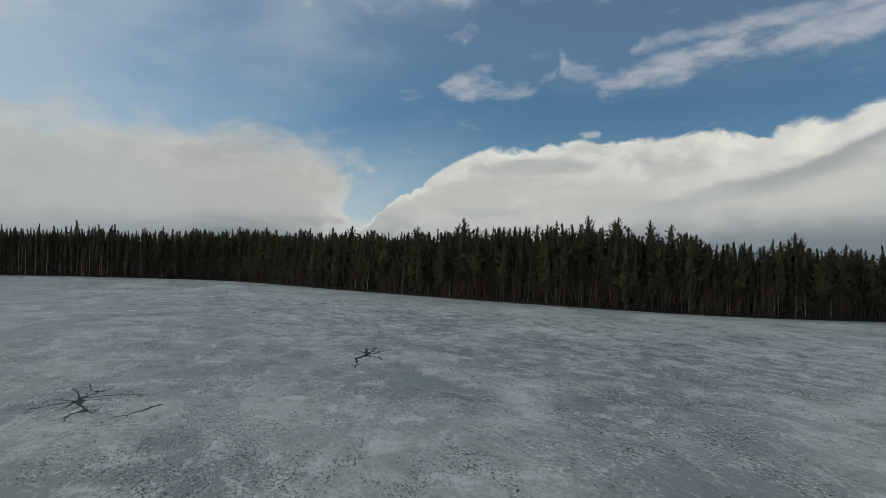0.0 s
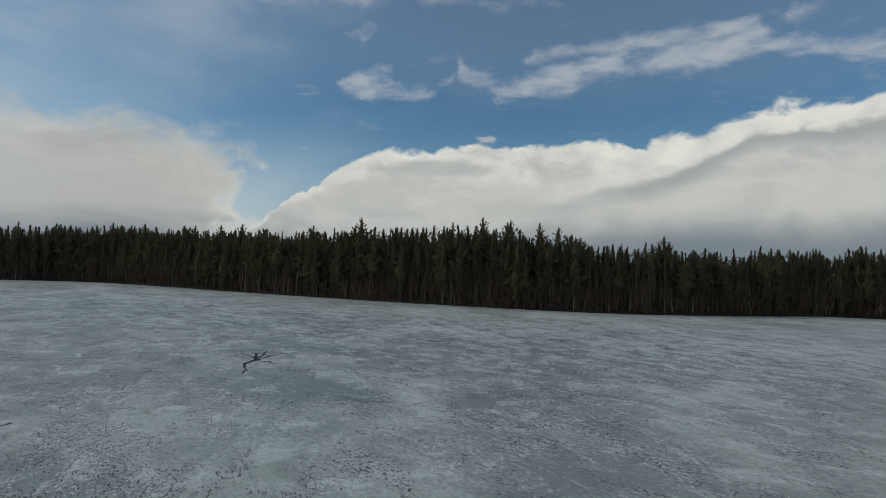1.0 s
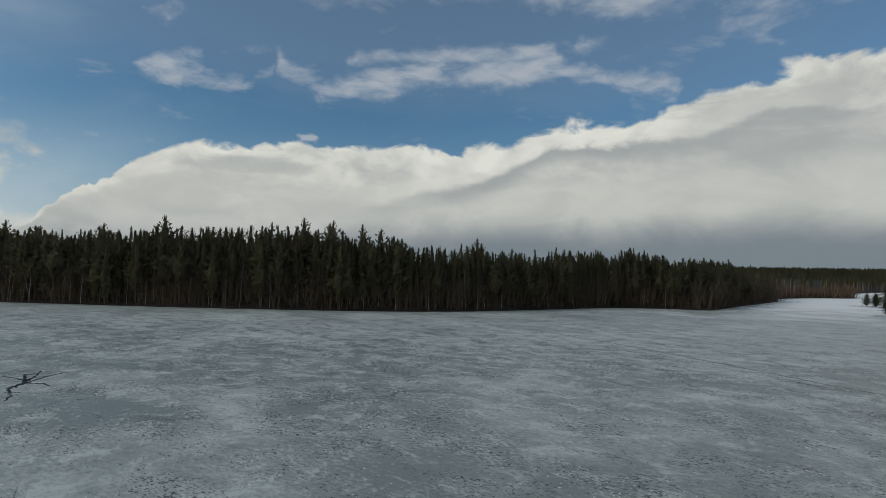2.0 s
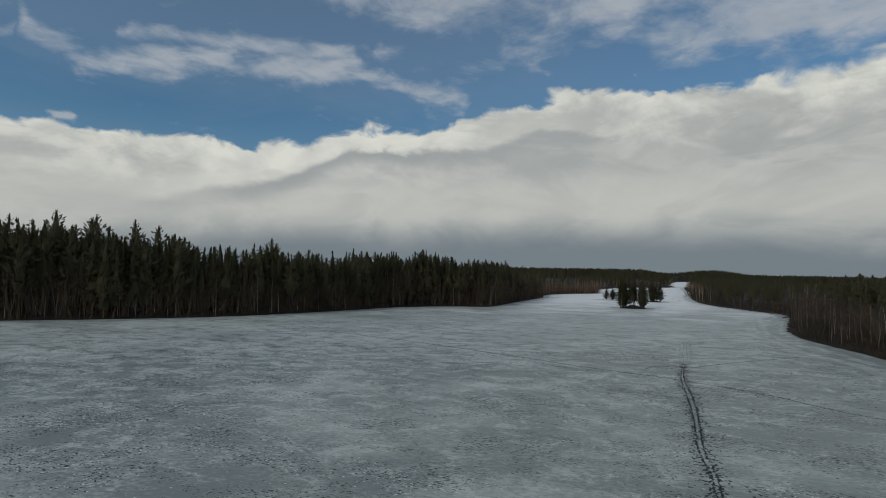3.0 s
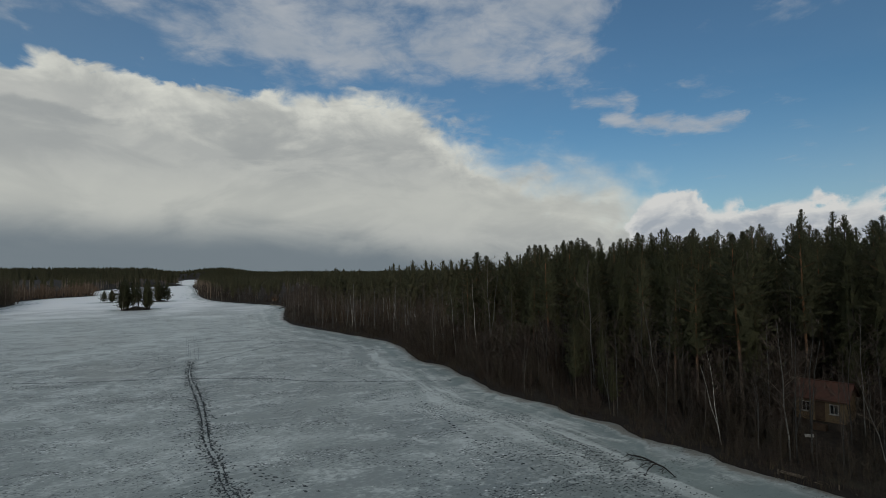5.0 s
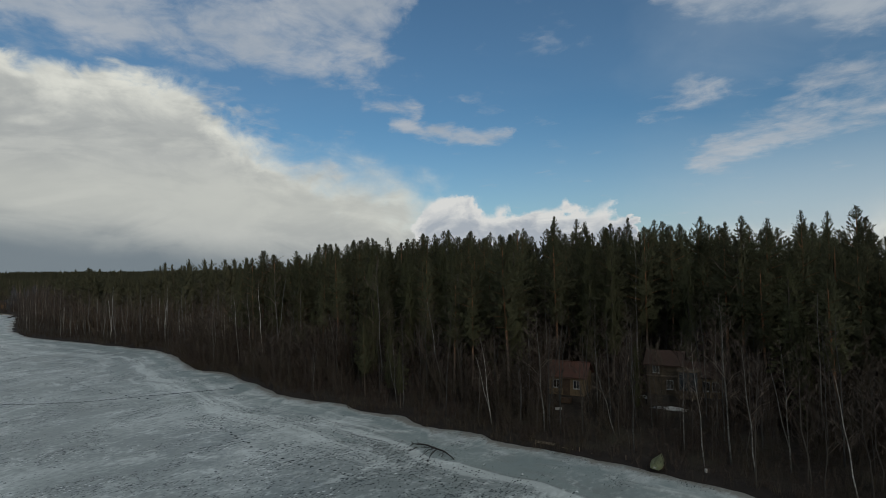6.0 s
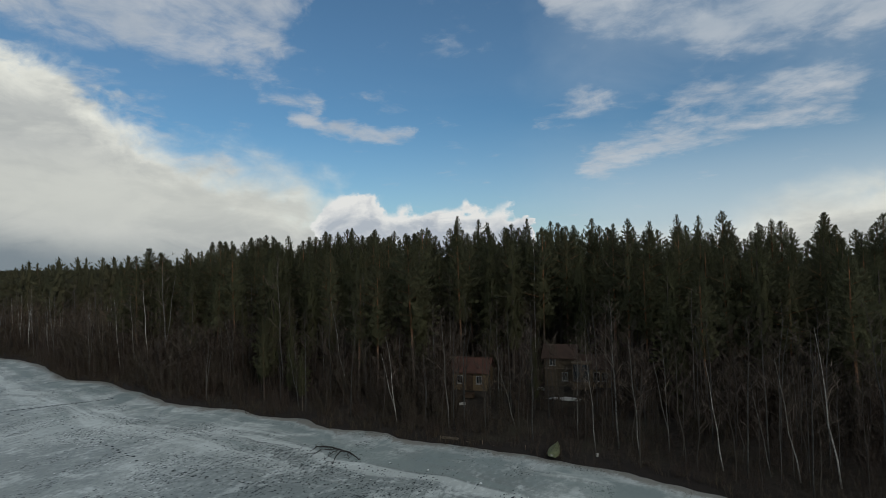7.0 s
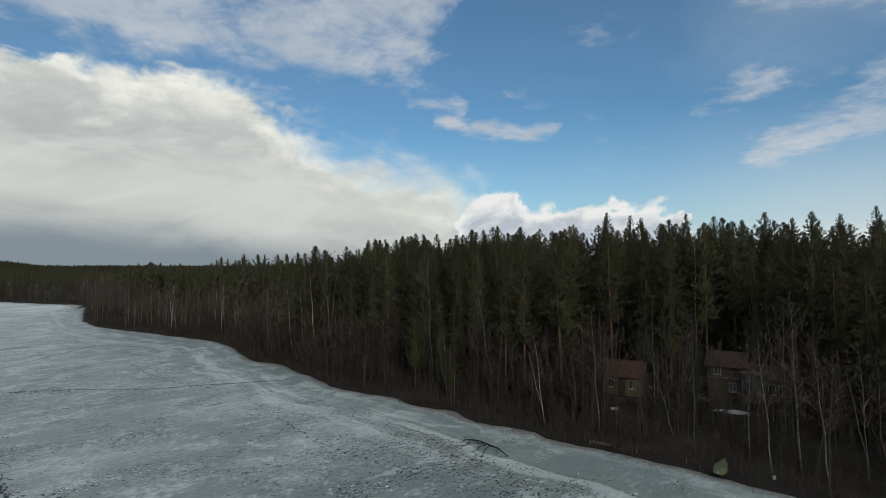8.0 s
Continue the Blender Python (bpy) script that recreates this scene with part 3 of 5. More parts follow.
def build_ground():
    turn = np.radians(np.concatenate([np.arange(-52, 180, 0.5), np.arange(180, 308, 2.0)]))
    rad = [24.0]
    while rad[-1] < 4700:
        rad.append(rad[-1] * 1.0175)
    rad = np.array(rad)
    n, k = len(turn), len(rad)
    gx = (rad[:, None] * np.sin(turn)[None]).ravel()
    gy = (rad[:, None] * np.cos(turn)[None]).ravel()
    d = inland(gx, gy)
    z = land_height(gx, gy, d)
    i, j = np.meshgrid(np.arange(k - 1), np.arange(n), indexing="ij")
    j2 = (j + 1) % n
    quads = np.stack([i * n + j, i * n + j2, (i + 1) * n + j2, (i + 1) * n + j], -1).reshape(-1, 4)[:, ::-1]
    corner = d[quads]

    def sheet(name, pick, height):
        f = quads[pick]
        used = np.unique(f)
        back = np.full(len(gx), -1)
        back[used] = np.arange(len(used))
        return used, fast_mesh(name, np.stack([gx[used], gy[used], height[used]], -1), back[f], [], shade=True)

    used, me = sheet("ground", corner.max(1) > -1.6, z)
    me.attributes.new("shore", "FLOAT", "POINT").data.foreach_set("value", (-d[used]).astype(np.float32))
    me.materials.append(MAT["floor"])
    tagged(new("ground", me), "brown forest floor rising from the lake shore", "ground", kind="structure")
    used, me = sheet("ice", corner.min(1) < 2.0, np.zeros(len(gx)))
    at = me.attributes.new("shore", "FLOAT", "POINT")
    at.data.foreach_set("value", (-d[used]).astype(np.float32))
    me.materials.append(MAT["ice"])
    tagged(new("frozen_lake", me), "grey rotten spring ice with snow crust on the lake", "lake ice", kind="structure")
    # the middle of the lake, under the drone
    ring = np.stack([24.0 * np.sin(turn), 24.0 * np.cos(turn), np.zeros(n)], -1)
    bm = bmesh.new()
    bm.faces.new([bm.verts.new(p) for p in ring][::-1])
    me = bpy.data.meshes.new("ice_middle")
    bm.to_mesh(me)
    bm.free()
    at = me.attributes.new("shore", "FLOAT", "POINT")
    at.data.foreach_set("value", np.full(n, 40, np.float32))
    me.materials.append(MAT["ice"])
    mid = tagged(new("frozen_lake_middle", me), "grey spring ice in the middle of the lake", "lake ice", kind="structure")
    return mid


build_ground()


# ---- trees: shapes as arrays of triangles ----
def tube(path, radii, sides=6):
    """A tapered tube of triangles along a path."""
    path = np.asarray(path, float)
    v, f = [], []
    for i, (p, r) in enumerate(zip(path, radii)):
        t = path[min(i + 1, len(path) - 1)] - path[max(i - 1, 0)]
        t /= np.linalg.norm(t) + 1e-9
        u = np.cross(t, (0.31, 0.95, 0.02))
        u /= np.linalg.norm(u) + 1e-9
        w = np.cross(t, u)
        for s in range(sides):
            a = 2 * math.pi * s / sides
            v.append(p + r * (math.cos(a) * u + math.sin(a) * w))
    for i in range(len(path) - 1):
        for s in range(sides):
            a, b = i * sides + s, i * sides + (s + 1) % sides
            f += [(a, b, b + sides), (a, b + sides, a + sides)]
    return np.array(v), np.array(f)


def gather(pieces):
    v, f, n = [], [], 0
    for a, b in pieces:
        v.append(a)
        f.append(b + n)
        n += len(a)
    return np.concatenate(v), np.concatenate(f)


def loose(tris):
    tris = np.asarray(tris, float).reshape(-1, 3)
    return tris, np.arange(len(tris)).reshape(-1, 3)


def core(rng, h, low, wide, rings=5, sides=7, power=0.85):
    """The dense dark heart of a crown: an uneven closed cone."""
    v, f = [], []
    for k in range(rings):
        s = k / (rings - 1)
        for q in range(sides):
            a = 6.283 * (q + 0.5 * (k % 2)) / sides
            r = wide * (1 - s) ** power * (0.65 + 0.6 * rng.random()) * (0.45 if k == 0 else 1.0) + 0.03
            v.append((r * math.cos(a), r * math.sin(a), low + (h - low) * s + rng.normal() * 0.25 * (k < rings - 1)))
    for k in range(rings - 1):
        for q in range(sides):
            a, b = k * sides + q, k * sides + (q + 1) % sides
            f += [(a, b, b + sides), (a, b + sides, a + sides)]
    v = np.array(v)[np.array(f)].reshape(-1, 3)
    out = v * (1, 1, 0)
    return loose(v + out * rng.uniform(-0.3, 0.3, (len(v), 1)) + rng.normal(size=v.shape) * (0.1, 0.1, 0.3))


def conifer_shape(rng, h, wide, boughs, fine, low, slope, rise, droop, spray=1.0, heart=0.42):
    """A conifer: boughs spiral up a straight stem and end in upswept needle sprays.
    slope: how fast the crown widens below its tip; rise and droop: how the upper and the lower boughs are held."""
    bend = np.array([rng.normal() * 0.15, rng.normal() * 0.15, 0])
    deep = h * (1 - low)
    up = np.array([0, 0, 1.0])
    parts, tris = [tube([(0, 0, -0.6), bend * 0.4 + (0, 0, h * 0.35), bend + (0, 0, h * 0.7), bend * 1.1 + (0, 0, h * 0.98)],
                        [0.008 * h + 0.03, 0.007 * h, 0.005 * h, 0.02], 6)], []
    lobes = rng.uniform(0.72, 1.12, 7)

    def reach(dz):
        return wide * (1 - math.exp(-dz * slope / wide)) * (0.35 + 0.65 * min(1.0, (deep - dz) / (0.22 * deep))) + 0.05

    for k in range(boughs):
        s = (k + rng.random()) / boughs
        dz = deep * s ** 1.45
        a = k * 2.4 + rng.random() * 0.9
        ln = reach(dz) * rng.uniform(0.62, 1.12) * lobes[int(a * 7 / 6.283) % 7]
        tilt = rise * (1 - s) - droop * s
        d, side = np.array([math.cos(a), math.sin(a), 0]), np.array([-math.sin(a), math.cos(a), 0])
        root = bend * (1.1 - s * 0.8) + (0, 0, h - dz - 0.25 * ln * tilt)
        tip = root + d * ln + up * tilt * ln
        if k % 4 == 0 and ln > 1.2:
            parts.append(tube([root - (0, 0, 0.15 * ln), tip], [0.03 + 0.008 * ln, 0.012], 3))
        for q in range(fine):
            u = 0.25 + 0.75 * rng.random() ** 0.7
            p = root + (tip - root) * u + side * rng.normal() * 0.10 * ln + up * rng.normal() * 0.12
            way = d * rng.uniform(0.3, 1.0) + side * rng.normal() * 0.45 + up * (0.35 + 0.6 * (1 - s) + 0.3 * rng.normal() - 0.5 * droop * s)
            way /= np.linalg.norm(way) + 1e-6
            l = (0.22 * ln + 0.26) * rng.uniform(0.6, 1.2) * (1 + (spray - 1) * min(1.0, 0.15 + dz / 5.5))
            w = np.cross(way, rng.normal(size=3))
            w *= (0.17 + 0.10 * s) * l / (np.linalg.norm(w) + 1e-6)
            tris += [p, p + way * l * 0.5 + w, p + way * l, p, p + way * l, p + way * l * 0.5 - w]
    top = bend * 1.1 + (0, 0, h)
    for a in (0.3, 1.35, 2.4):
        w = np.array([math.cos(a), math.sin(a), 0]) * 0.17 * spray ** 0.5
        p, e = top - up * 1.6, top + up * 0.35
        tris += [p, p + up * 0.5 + w, e, p, e, p + up * 0.5 - w]
    fat = core(rng, h * (0.93 if boughs > 50 else 0.99), h * low + 0.4, wide * heart, 8 if boughs > 50 else 5 if boughs > 18 else 4, 7 if boughs > 50 else 5, 0.6 if boughs > 50 else 0.9)
    return gather(parts), gather([loose(tris), fat])


def bare_shape(rng, h, limbs, twigs, lean=0.06, fork=False, thick=1.0, stout=1.0):
    """A leafless birch or alder: slender wandering stem, rising limbs, hanging twigs."""
    sway = rng.normal(size=2) * lean * h
    stem = []
    wob = rng.normal(size=(6, 2)) * 0.10
    for i, s in enumerate(np.linspace(0, 1, 6)):
        stem.append(np.array([sway[0] * s ** 1.5 + wob[i, 0] * (i > 0), sway[1] * s ** 1.5 + wob[i, 1] * (i > 0), -0.5 + (h + 0.5) * s]))
    rad = stout * (0.0033 * h + 0.015) * np.array([1.25, 1.0, 0.82, 0.6, 0.36, 0.10])
    trunk = [tube(stem, rad, 6)]
    if fork:
        a = rng.random() * 6.283
        o = np.array([math.cos(a), math.sin(a), 0])
        trunk.append(tube([stem[1], stem[2] + o * 0.5, stem[3] + o * 0.9, stem[4] + o * 1.3], rad[1:5] * 0.75, 5))
    arms, tris = [], []
    for k in range(limbs):
        s = 0.38 + 0.60 * (k + rng.random()) / limbs
        i = min(int(s * 5), 4)
        p = stem[i] + (stem[i + 1] - stem[i]) * (s * 5 - i)
        a = rng.random() * 6.283
        ln = h * (0.20 * (1.12 - s) + 0.03) * (0.6 + 0.8 * rng.random())
        d = np.array([math.cos(a) * 0.62, math.sin(a) * 0.62, 0.78])
        m, e = p + d * ln * 0.55, p + d * ln + np.array([math.cos(a), math.sin(a), -0.4]) * ln * 0.2
        arms.append(tube([p, m, e], [0.011 + 0.006 * ln, 0.008 + 0.003 * ln, 0.006], 3))
        for q in range(twigs):
            u = 0.25 + 0.75 * rng.random()
            b = p + (e - p) * u
            t = np.array([rng.normal() * 0.5, rng.normal() * 0.5, 0.25 + rng.normal() * 0.5]) * ln * 0.42
            w = np.array([rng.normal(), rng.normal(), 0]) * 0.018 * thick
            tris += [b - w, b + w, b + t]
    return gather(trunk), gather(arms + [loose(tris)])


def shrub_shape(rng, h, stems, thick=1.0):
    """A thicket of bare upright shoots."""
    tris = []
    for k in range(stems):
        a, s = rng.random() * 6.283, rng.random() ** 0.6
        b = np.array([math.cos(a), math.sin(a), 0]) * s * h * 0.35
        hh = h * (0.5 + 0.5 * rng.random())
        tip = b * (1.5 + 0.9 * rng.random()) + np.array([rng.normal() * 0.16, rng.normal() * 0.16, 1.0]) * hh
        w = np.array([rng.normal(), rng.normal(), 0])
        w *= thick * (0.014 + 0.02 * rng.random()) / (np.linalg.norm(w) + 1e-6)
        tris += [b - w - (0, 0, 0.3), b + w - (0, 0, 0.3), tip]
        for q in range(5):
            u = 0.25 + 0.65 * rng.random()
            p = b + (tip - b) * u
            t = np.array([rng.normal() * 0.6, rng.normal() * 0.6, 0.35 + 0.45 * rng.random()]) * hh * 0.3
            tris += [p - w * 0.6, p + w * 0.6, p + t]
    return loose(tris)


def scatter(step, x0, x1, y0, y1, rng):
    x, y = np.meshgrid(np.arange(x0, x1, step), np.arange(y0, y1, step))
    x = x.ravel() + rng.uniform(-0.46, 0.46, x.size) * step
    y = y.ravel() + rng.uniform(-0.46, 0.46, y.size) * step
    return x, y


def outward_of(v, seed=3):
    """The way each spray of a crown faces: away from the stem and a little upwards."""
    n = len(v) // 3 + 1
    rnd = np.repeat(np.random.default_rng(seed).normal(size=(n, 3)) * 0.16, 3, 0)[:len(v)]
    r = np.hypot(v[:, 0], v[:, 1]) + 0.35
    out = np.stack([v[:, 0] / r, v[:, 1] / r, np.full(len(v), 0.85)], -1) + rnd
    return out / np.linalg.norm(out, axis=1)[:, None]


def stand(shape, x, y, z, size, turn):
    """Many copies of one shape as arrays."""
    v, f = shape
    c, s = np.cos(turn)[:, None], np.sin(turn)[:, None]
    px = (v[None, :, 0] * c - v[None, :, 1] * s) * size[:, None] + x[:, None]
    py = (v[None, :, 0] * s + v[None, :, 1] * c) * size[:, None] + y[:, None]
    pz = v[None, :, 2] * size[:, None] + z[:, None]
    V = np.stack([px, py, pz], -1).reshape(-1, 3)
    F = (f[None] + (np.arange(len(x)) * len(v))[:, None, None]).reshape(-1, 3)
    o = outward_of(v)
    ox, oy = o[None, :, 0] * c - o[None, :, 1] * s, o[None, :, 0] * s + o[None, :, 1] * c
    return V, F, np.stack([ox, oy, np.broadcast_to(o[None, :, 2], ox.shape)], -1).reshape(-1, 3)


def wood(name, label, kinds, x, y, z, size, turn, pick):
    """One object of kind stuff out of many trees. kinds: (stem shape, stem material, crown shape, crown material)."""
    mats, pieces, which, face = [], [], [], []
    for k, (stem, stem_mat, crown, crown_mat) in enumerate(kinds):
        sel = pick == k
        if not sel.any():
            continue
        for shape, mat in ((stem, stem_mat), (crown, crown_mat)):
            if shape is None:
                continue
            if mat not in mats:
                mats.append(mat)
            V, F, N = stand(shape, x[sel], y[sel], z[sel], size[sel], turn[sel])
            pieces.append((V, F))
            face.append(N)
            which.append(np.full(len(F), mats.index(mat)))
    V, F = gather(pieces)
    me = fast_mesh(name, V, F, mats, np.concatenate(which), outward=np.concatenate(face))
    return tagged(new(name, me), label, "trees", kind="stuff")


R = np.random.default_rng(21)
FULL = {
    "pine": [conifer_shape(R, 20.0, w, 92, 11, low, k, 0.75, 0.1) for w, low, k in ((3.0, 0.30, 0.70), (3.3, 0.38, 0.78), (2.7, 0.42, 0.60), (3.0, 0.20, 0.55))],
    "spruce": [conifer_shape(R, 20.0, w, 98, 10, low, k, 0.5, 0.45) for w, low, k in ((2.9, 0.14, 0.52), (3.3, 0.06, 0.48), (2.6, 0.22, 0.52))],
    "birch": [bare_shape(R, 16.0, 22, 7, lean, fork) for lean, fork in ((0.02, False), (0.035, False), (0.03, True), (0.05, False), (0.012, False), (0.015, True))],
}
FAR = {
    "pine": [conifer_shape(R, 20.0, w, 44, 4, low, k, 0.6, 0.1, 2.6, 0.72) for w, low, k in ((3.7, 0.26, 0.85), (4.2, 0.32, 1.0), (3.4, 0.16, 0.7))],
    "spruce": [conifer_shape(R, 20.0, w, 44, 4, low, k, 0.4, 0.4, 2.5, 0.72) for w, low, k in ((3.8, 0.08, 0.72), (3.3, 0.16, 0.66))],
    "birch": [bare_shape(R, 16.0, 17, 9, 0.04, thick=3.0, stout=1.25), bare_shape(R, 16.0, 17, 9, 0.07, thick=3.6, stout=1.1)],
}
TINY = {
    "pine": [conifer_shape(R, 20.0, 3.2, 12, 2, 0.3, 0.7, 0.7, 0.1, 2.4, 0.6)],
    "spruce": [conifer_shape(R, 20.0, 3.0, 12, 2, 0.12, 0.5, 0.5, 0.4, 2.3, 0.6)],
    "birch": [bare_shape(R, 16.0, 8, 5, 0.04, thick=7.0, stout=3.2)],
}
STEM = {"pine": "pine_bark", "spruce": "spruce_bark", "birch": "birch_bark"}
STEM_FAR = {"pine": "dark_stems", "spruce": "dark_stems", "birch": "pale_stems"}
CROWN = {"pine": "pine", "spruce": "spruce", "birch": "twigs"}
CROWN_FAR = {"pine": "pine_far", "spruce": "spruce_far", "birch": "twigs"}
LABEL = {"pine": "tall dark-green Scots pine with bare reddish stem on the lake bank",
         "spruce": "dark-green pointed spruce with drooping boughs in the lakeside forest",
         "birch": "leafless birch with slender pale stem by the lake shore"}
CATEGORY = {"pine": "pine tree", "spruce": "spruce tree", "birch": "birch tree"}
BASE = {"pine": 20.0, "spruce": 20.0, "birch": 16.0}


def tree_thing(kind, k):
    """One tree with its parts; the first of its shape."""
    top = tagged(new(kind + "_tree"), LABEL[kind], CATEGORY[kind], "trees of the lakeside forest")
    (tv, tf), (cv, cf) = FULL[kind][k]
    for name, v, f, mat in (("trunk", tv, tf, "white_bark" if kind == "birch" and k > 3 else STEM[kind]), ("crown", cv, cf, "pale_twigs" if kind == "birch" and k > 3 else CROWN[kind])):
        ob = new(name, fast_mesh(kind + "_" + name, v, f, [MAT[mat]], outward=outward_of(v) if name == "crown" else None))
        ob.parent = top
    return top


FIRST = {}


def plant(kind, k, x, y, z, size, turn, broad=1.0):
    m = pose(x, y, z, 0, 0, math.degrees(turn)) @ Matrix.Diagonal((size * broad, size * broad, size, 1))
    if (kind, k) not in FIRST:
        FIRST[kind, k] = tree_thing(kind, k)
        FIRST[kind, k].matrix_basis = m
        return FIRST[kind, k]
    ob = copy_thing(FIRST[kind, k], Matrix.Identity(4))
    ob.matrix_basis = m
    return ob


def growth(x, y):
    """Height of the stand, in metres, by place."""
    az = np.degrees(np.arctan2(x, y))
    h = np.interp(az, [-60, -30, 0, 11, 20, 25, 32, 50, 58, 66, 80, 92, 97, 104, 109, 120, 131, 137, 150, 170],
                  [27.6, 28.2, 28.0, 30.0, 28.8, 26.8, 26.2, 24.6, 22.6, 16.8, 15.2, 17.2, 18.3, 18.2, 18.4, 18.6, 18.5, 18.2, 18.2, 18.0])
    return h * (0.84 + 0.16 * lattice(x / 9 + 3, y / 9) + 0.12 * lattice(x / 23 + 50, y / 23))


CLEAR = [(47.6, -45.8, 3.5), (45.6, -43.8, 2.0), (37.6, -53.2, 4.6), (31.8, -40.8, 2.2)]     # yards round the houses and the boat


def free_of_yards(x, y, d):
    ok = np.ones(x.shape, bool)
    for cx, cy, r in CLEAR:
        ok &= np.hypot(x - cx, y - cy) > r
    return ok


def slope_before_houses(x, y, d):
    """Where only slender bare trees grow."""
    az = np.degrees(np.arctan2(x, y))
    return (az > 131) & (az < 186) & (d < np.where(az < 152, 15, 11))


def forest():
    near = []
    # the bank beside the drone
    x, y = scatter(3.05, 5, 330, -140, 110, R)
    r, az, d = np.hypot(x, y), np.degrees(np.arctan2(x, y)), inland(x, y)
    ok = (d > 1.2) & (d < np.where(r > 150, 28, 56)) & (az > 72) & (az < 184) & (y < 75 + 0.12 * x) & (r > 41) & free_of_yards(x, y, d)
    ok &= ~((d < 5) & (R.random(x.size) < 0.35))
    alder_corner = (x > 74) & (x < 135) & (d < 9)
    ok &= ~(alder_corner & (R.random(x.size) < 0.6))
    x, y, d, r = x[ok], y[ok], d[ok], r[ok]
    u = R.random(x.size)
    kind = np.where(u < smooth(24, 6, d) * (0.62 + 0.30 * smooth(100, 125, x)) + 0.05 + 0.22 * smooth(105, 130, x), 2, np.where(R.random(x.size) < 0.52, 0, 1))
    kind = np.where(slope_before_houses(x, y, d) | ((x > 74) & (x < 135) & (d < 9)), 2, kind)
    order = np.argsort(r)
    count = [0, 0, 0]
    rest = np.zeros(x.size, bool)
    z = land_height(x, y, d)
    grow = growth(x, y)
    size = np.empty(x.size)
    names = ["pine", "spruce", "birch"]
    for i in order:
        k = kind[i]
        base = BASE[names[k]]
        size[i] = grow[i] * R.uniform(0.84, 1.08) / base * (0.72 if k == 2 else 1.0)
        if k == 2 and R.random() < 0.4:
            size[i] *= 0.7
        if d[i] < 6 and k != 2:
            size[i] *= R.uniform(0.35, 0.75)
        elif k == 1 and R.random() < 0.4:
            size[i] *= R.uniform(0.35, 0.7)
        if count[k] >= 280 or r[i] > 190:
            rest[i] = True
            continue
        count[k] += 1
        white = k == 2 and x[i] > 92 and R.random() < 0.65
        plant(names[k], 4 + int(R.integers(2)) if white else int(R.integers(4 if k == 2 else len(FULL[names[k]]))), x[i], y[i], z[i], size[i], R.random() * 6.283, 1.0 if k == 2 else R.uniform(0.95, 1.28))
    keep = rest
    lots = [(x[keep], y[keep], z[keep], size[keep], kind[keep])]

    # the far bank and the capes down the lake
    for step, box, test in (
            (3.7, (-430, 330, 150, 480), lambda a, q, d: (a > -45) & (a < 63) & (d < 20)),
            (7.0, (300, 760, 60, 420), lambda a, q, d: (a > 55) & (d < 20)),
            (7.0, (300, 760, -60, 175), lambda a, q, d: (a >= 68) & (a < 100) & (d < 20) & (q > 330)),
            (11.0, (230, 900, -160, 190), lambda a, q, d: (a >= 70) & (a < 104) & (d >= 20) & (d < 130) & (q > 200)),
            (8.0, (760, 1700, 150, 560), lambda a, q, d: (a > 60) & (a < 86) & (d < 32))):
        x, y = scatter(step, *box, R)
        r, az, d = np.hypot(x, y), np.degrees(np.arctan2(x, y)), inland(x, y)
        ok = (d > 1.0) & test(az, r, d)
        if step == 7.0 and box[2] == 60:
            ok &= (y > 0.28 * x + 60)
        x, y, d = x[ok], y[ok], d[ok]
        u = R.random(x.size)
        bare = smooth(14, 3, d) * 0.55 + 0.08 + 0.22 * smooth(0.55, 0.75, lattice(x / 35 + 7, y / 35))
        bare = bare + 0.75 * smooth(400, 470, x) * smooth(14, 4, d) + 0.45 * smooth(210, 300, x) * smooth(90, 40, y)
        kind = np.where(u < bare, 2, np.where(R.random(x.size) < 0.72, 0, 1))
        size = growth(x, y) * np.where(R.random(x.size) < 0.09 * smooth(38, 30, az[ok]), R.uniform(1.02, 1.14, x.size), R.uniform(0.84, 0.99, x.size)) / np.where(kind == 2, 16.0 / 0.75, 20.0)
        lots.append((x, y, land_height(x, y, d), size, kind))
    x, y, z, size, kind = (np.concatenate(c) for c in zip(*lots))
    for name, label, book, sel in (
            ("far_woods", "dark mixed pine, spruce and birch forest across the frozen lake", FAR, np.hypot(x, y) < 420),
            ("cape_woods", "dark mixed forest with birches coloured as sunlit russet on the distant capes of the lake", TINY, np.hypot(x, y) >= 420)):
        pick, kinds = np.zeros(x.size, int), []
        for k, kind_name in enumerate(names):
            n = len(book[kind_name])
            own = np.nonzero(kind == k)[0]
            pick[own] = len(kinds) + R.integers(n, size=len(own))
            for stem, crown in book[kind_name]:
                kinds.append((stem, MAT["sunlit_stems" if book is TINY and kind_name == "birch" else STEM_FAR[kind_name]], crown, MAT["russet" if book is TINY and kind_name == "birch" else CROWN_FAR[kind_name]]))
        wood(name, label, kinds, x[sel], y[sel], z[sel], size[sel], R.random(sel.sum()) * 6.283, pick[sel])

    # wooded hills at the end of the lake
    x, y = scatter(30, 700, 3600, -900, 1500, R)
    r, az, d = np.hypot(x, y), np.degrees(np.arctan2(x, y)), inland(x, y)
    ok = (d > 5) & (az > 50) & (az < 110) & (r > 900) & (r < 3600)
    x, y, d = x[ok], y[ok], d[ok]
    cone = (None, loose(np.array([[[math.cos(a) * 7, math.sin(a) * 7, 2], [math.cos(a + 2.1) * 7, math.sin(a + 2.1) * 7, 2], [0, 0, 15 + 1.2 * a]] for a in (0.2, 1.4, 2.6, 3.9, 5.1)])))
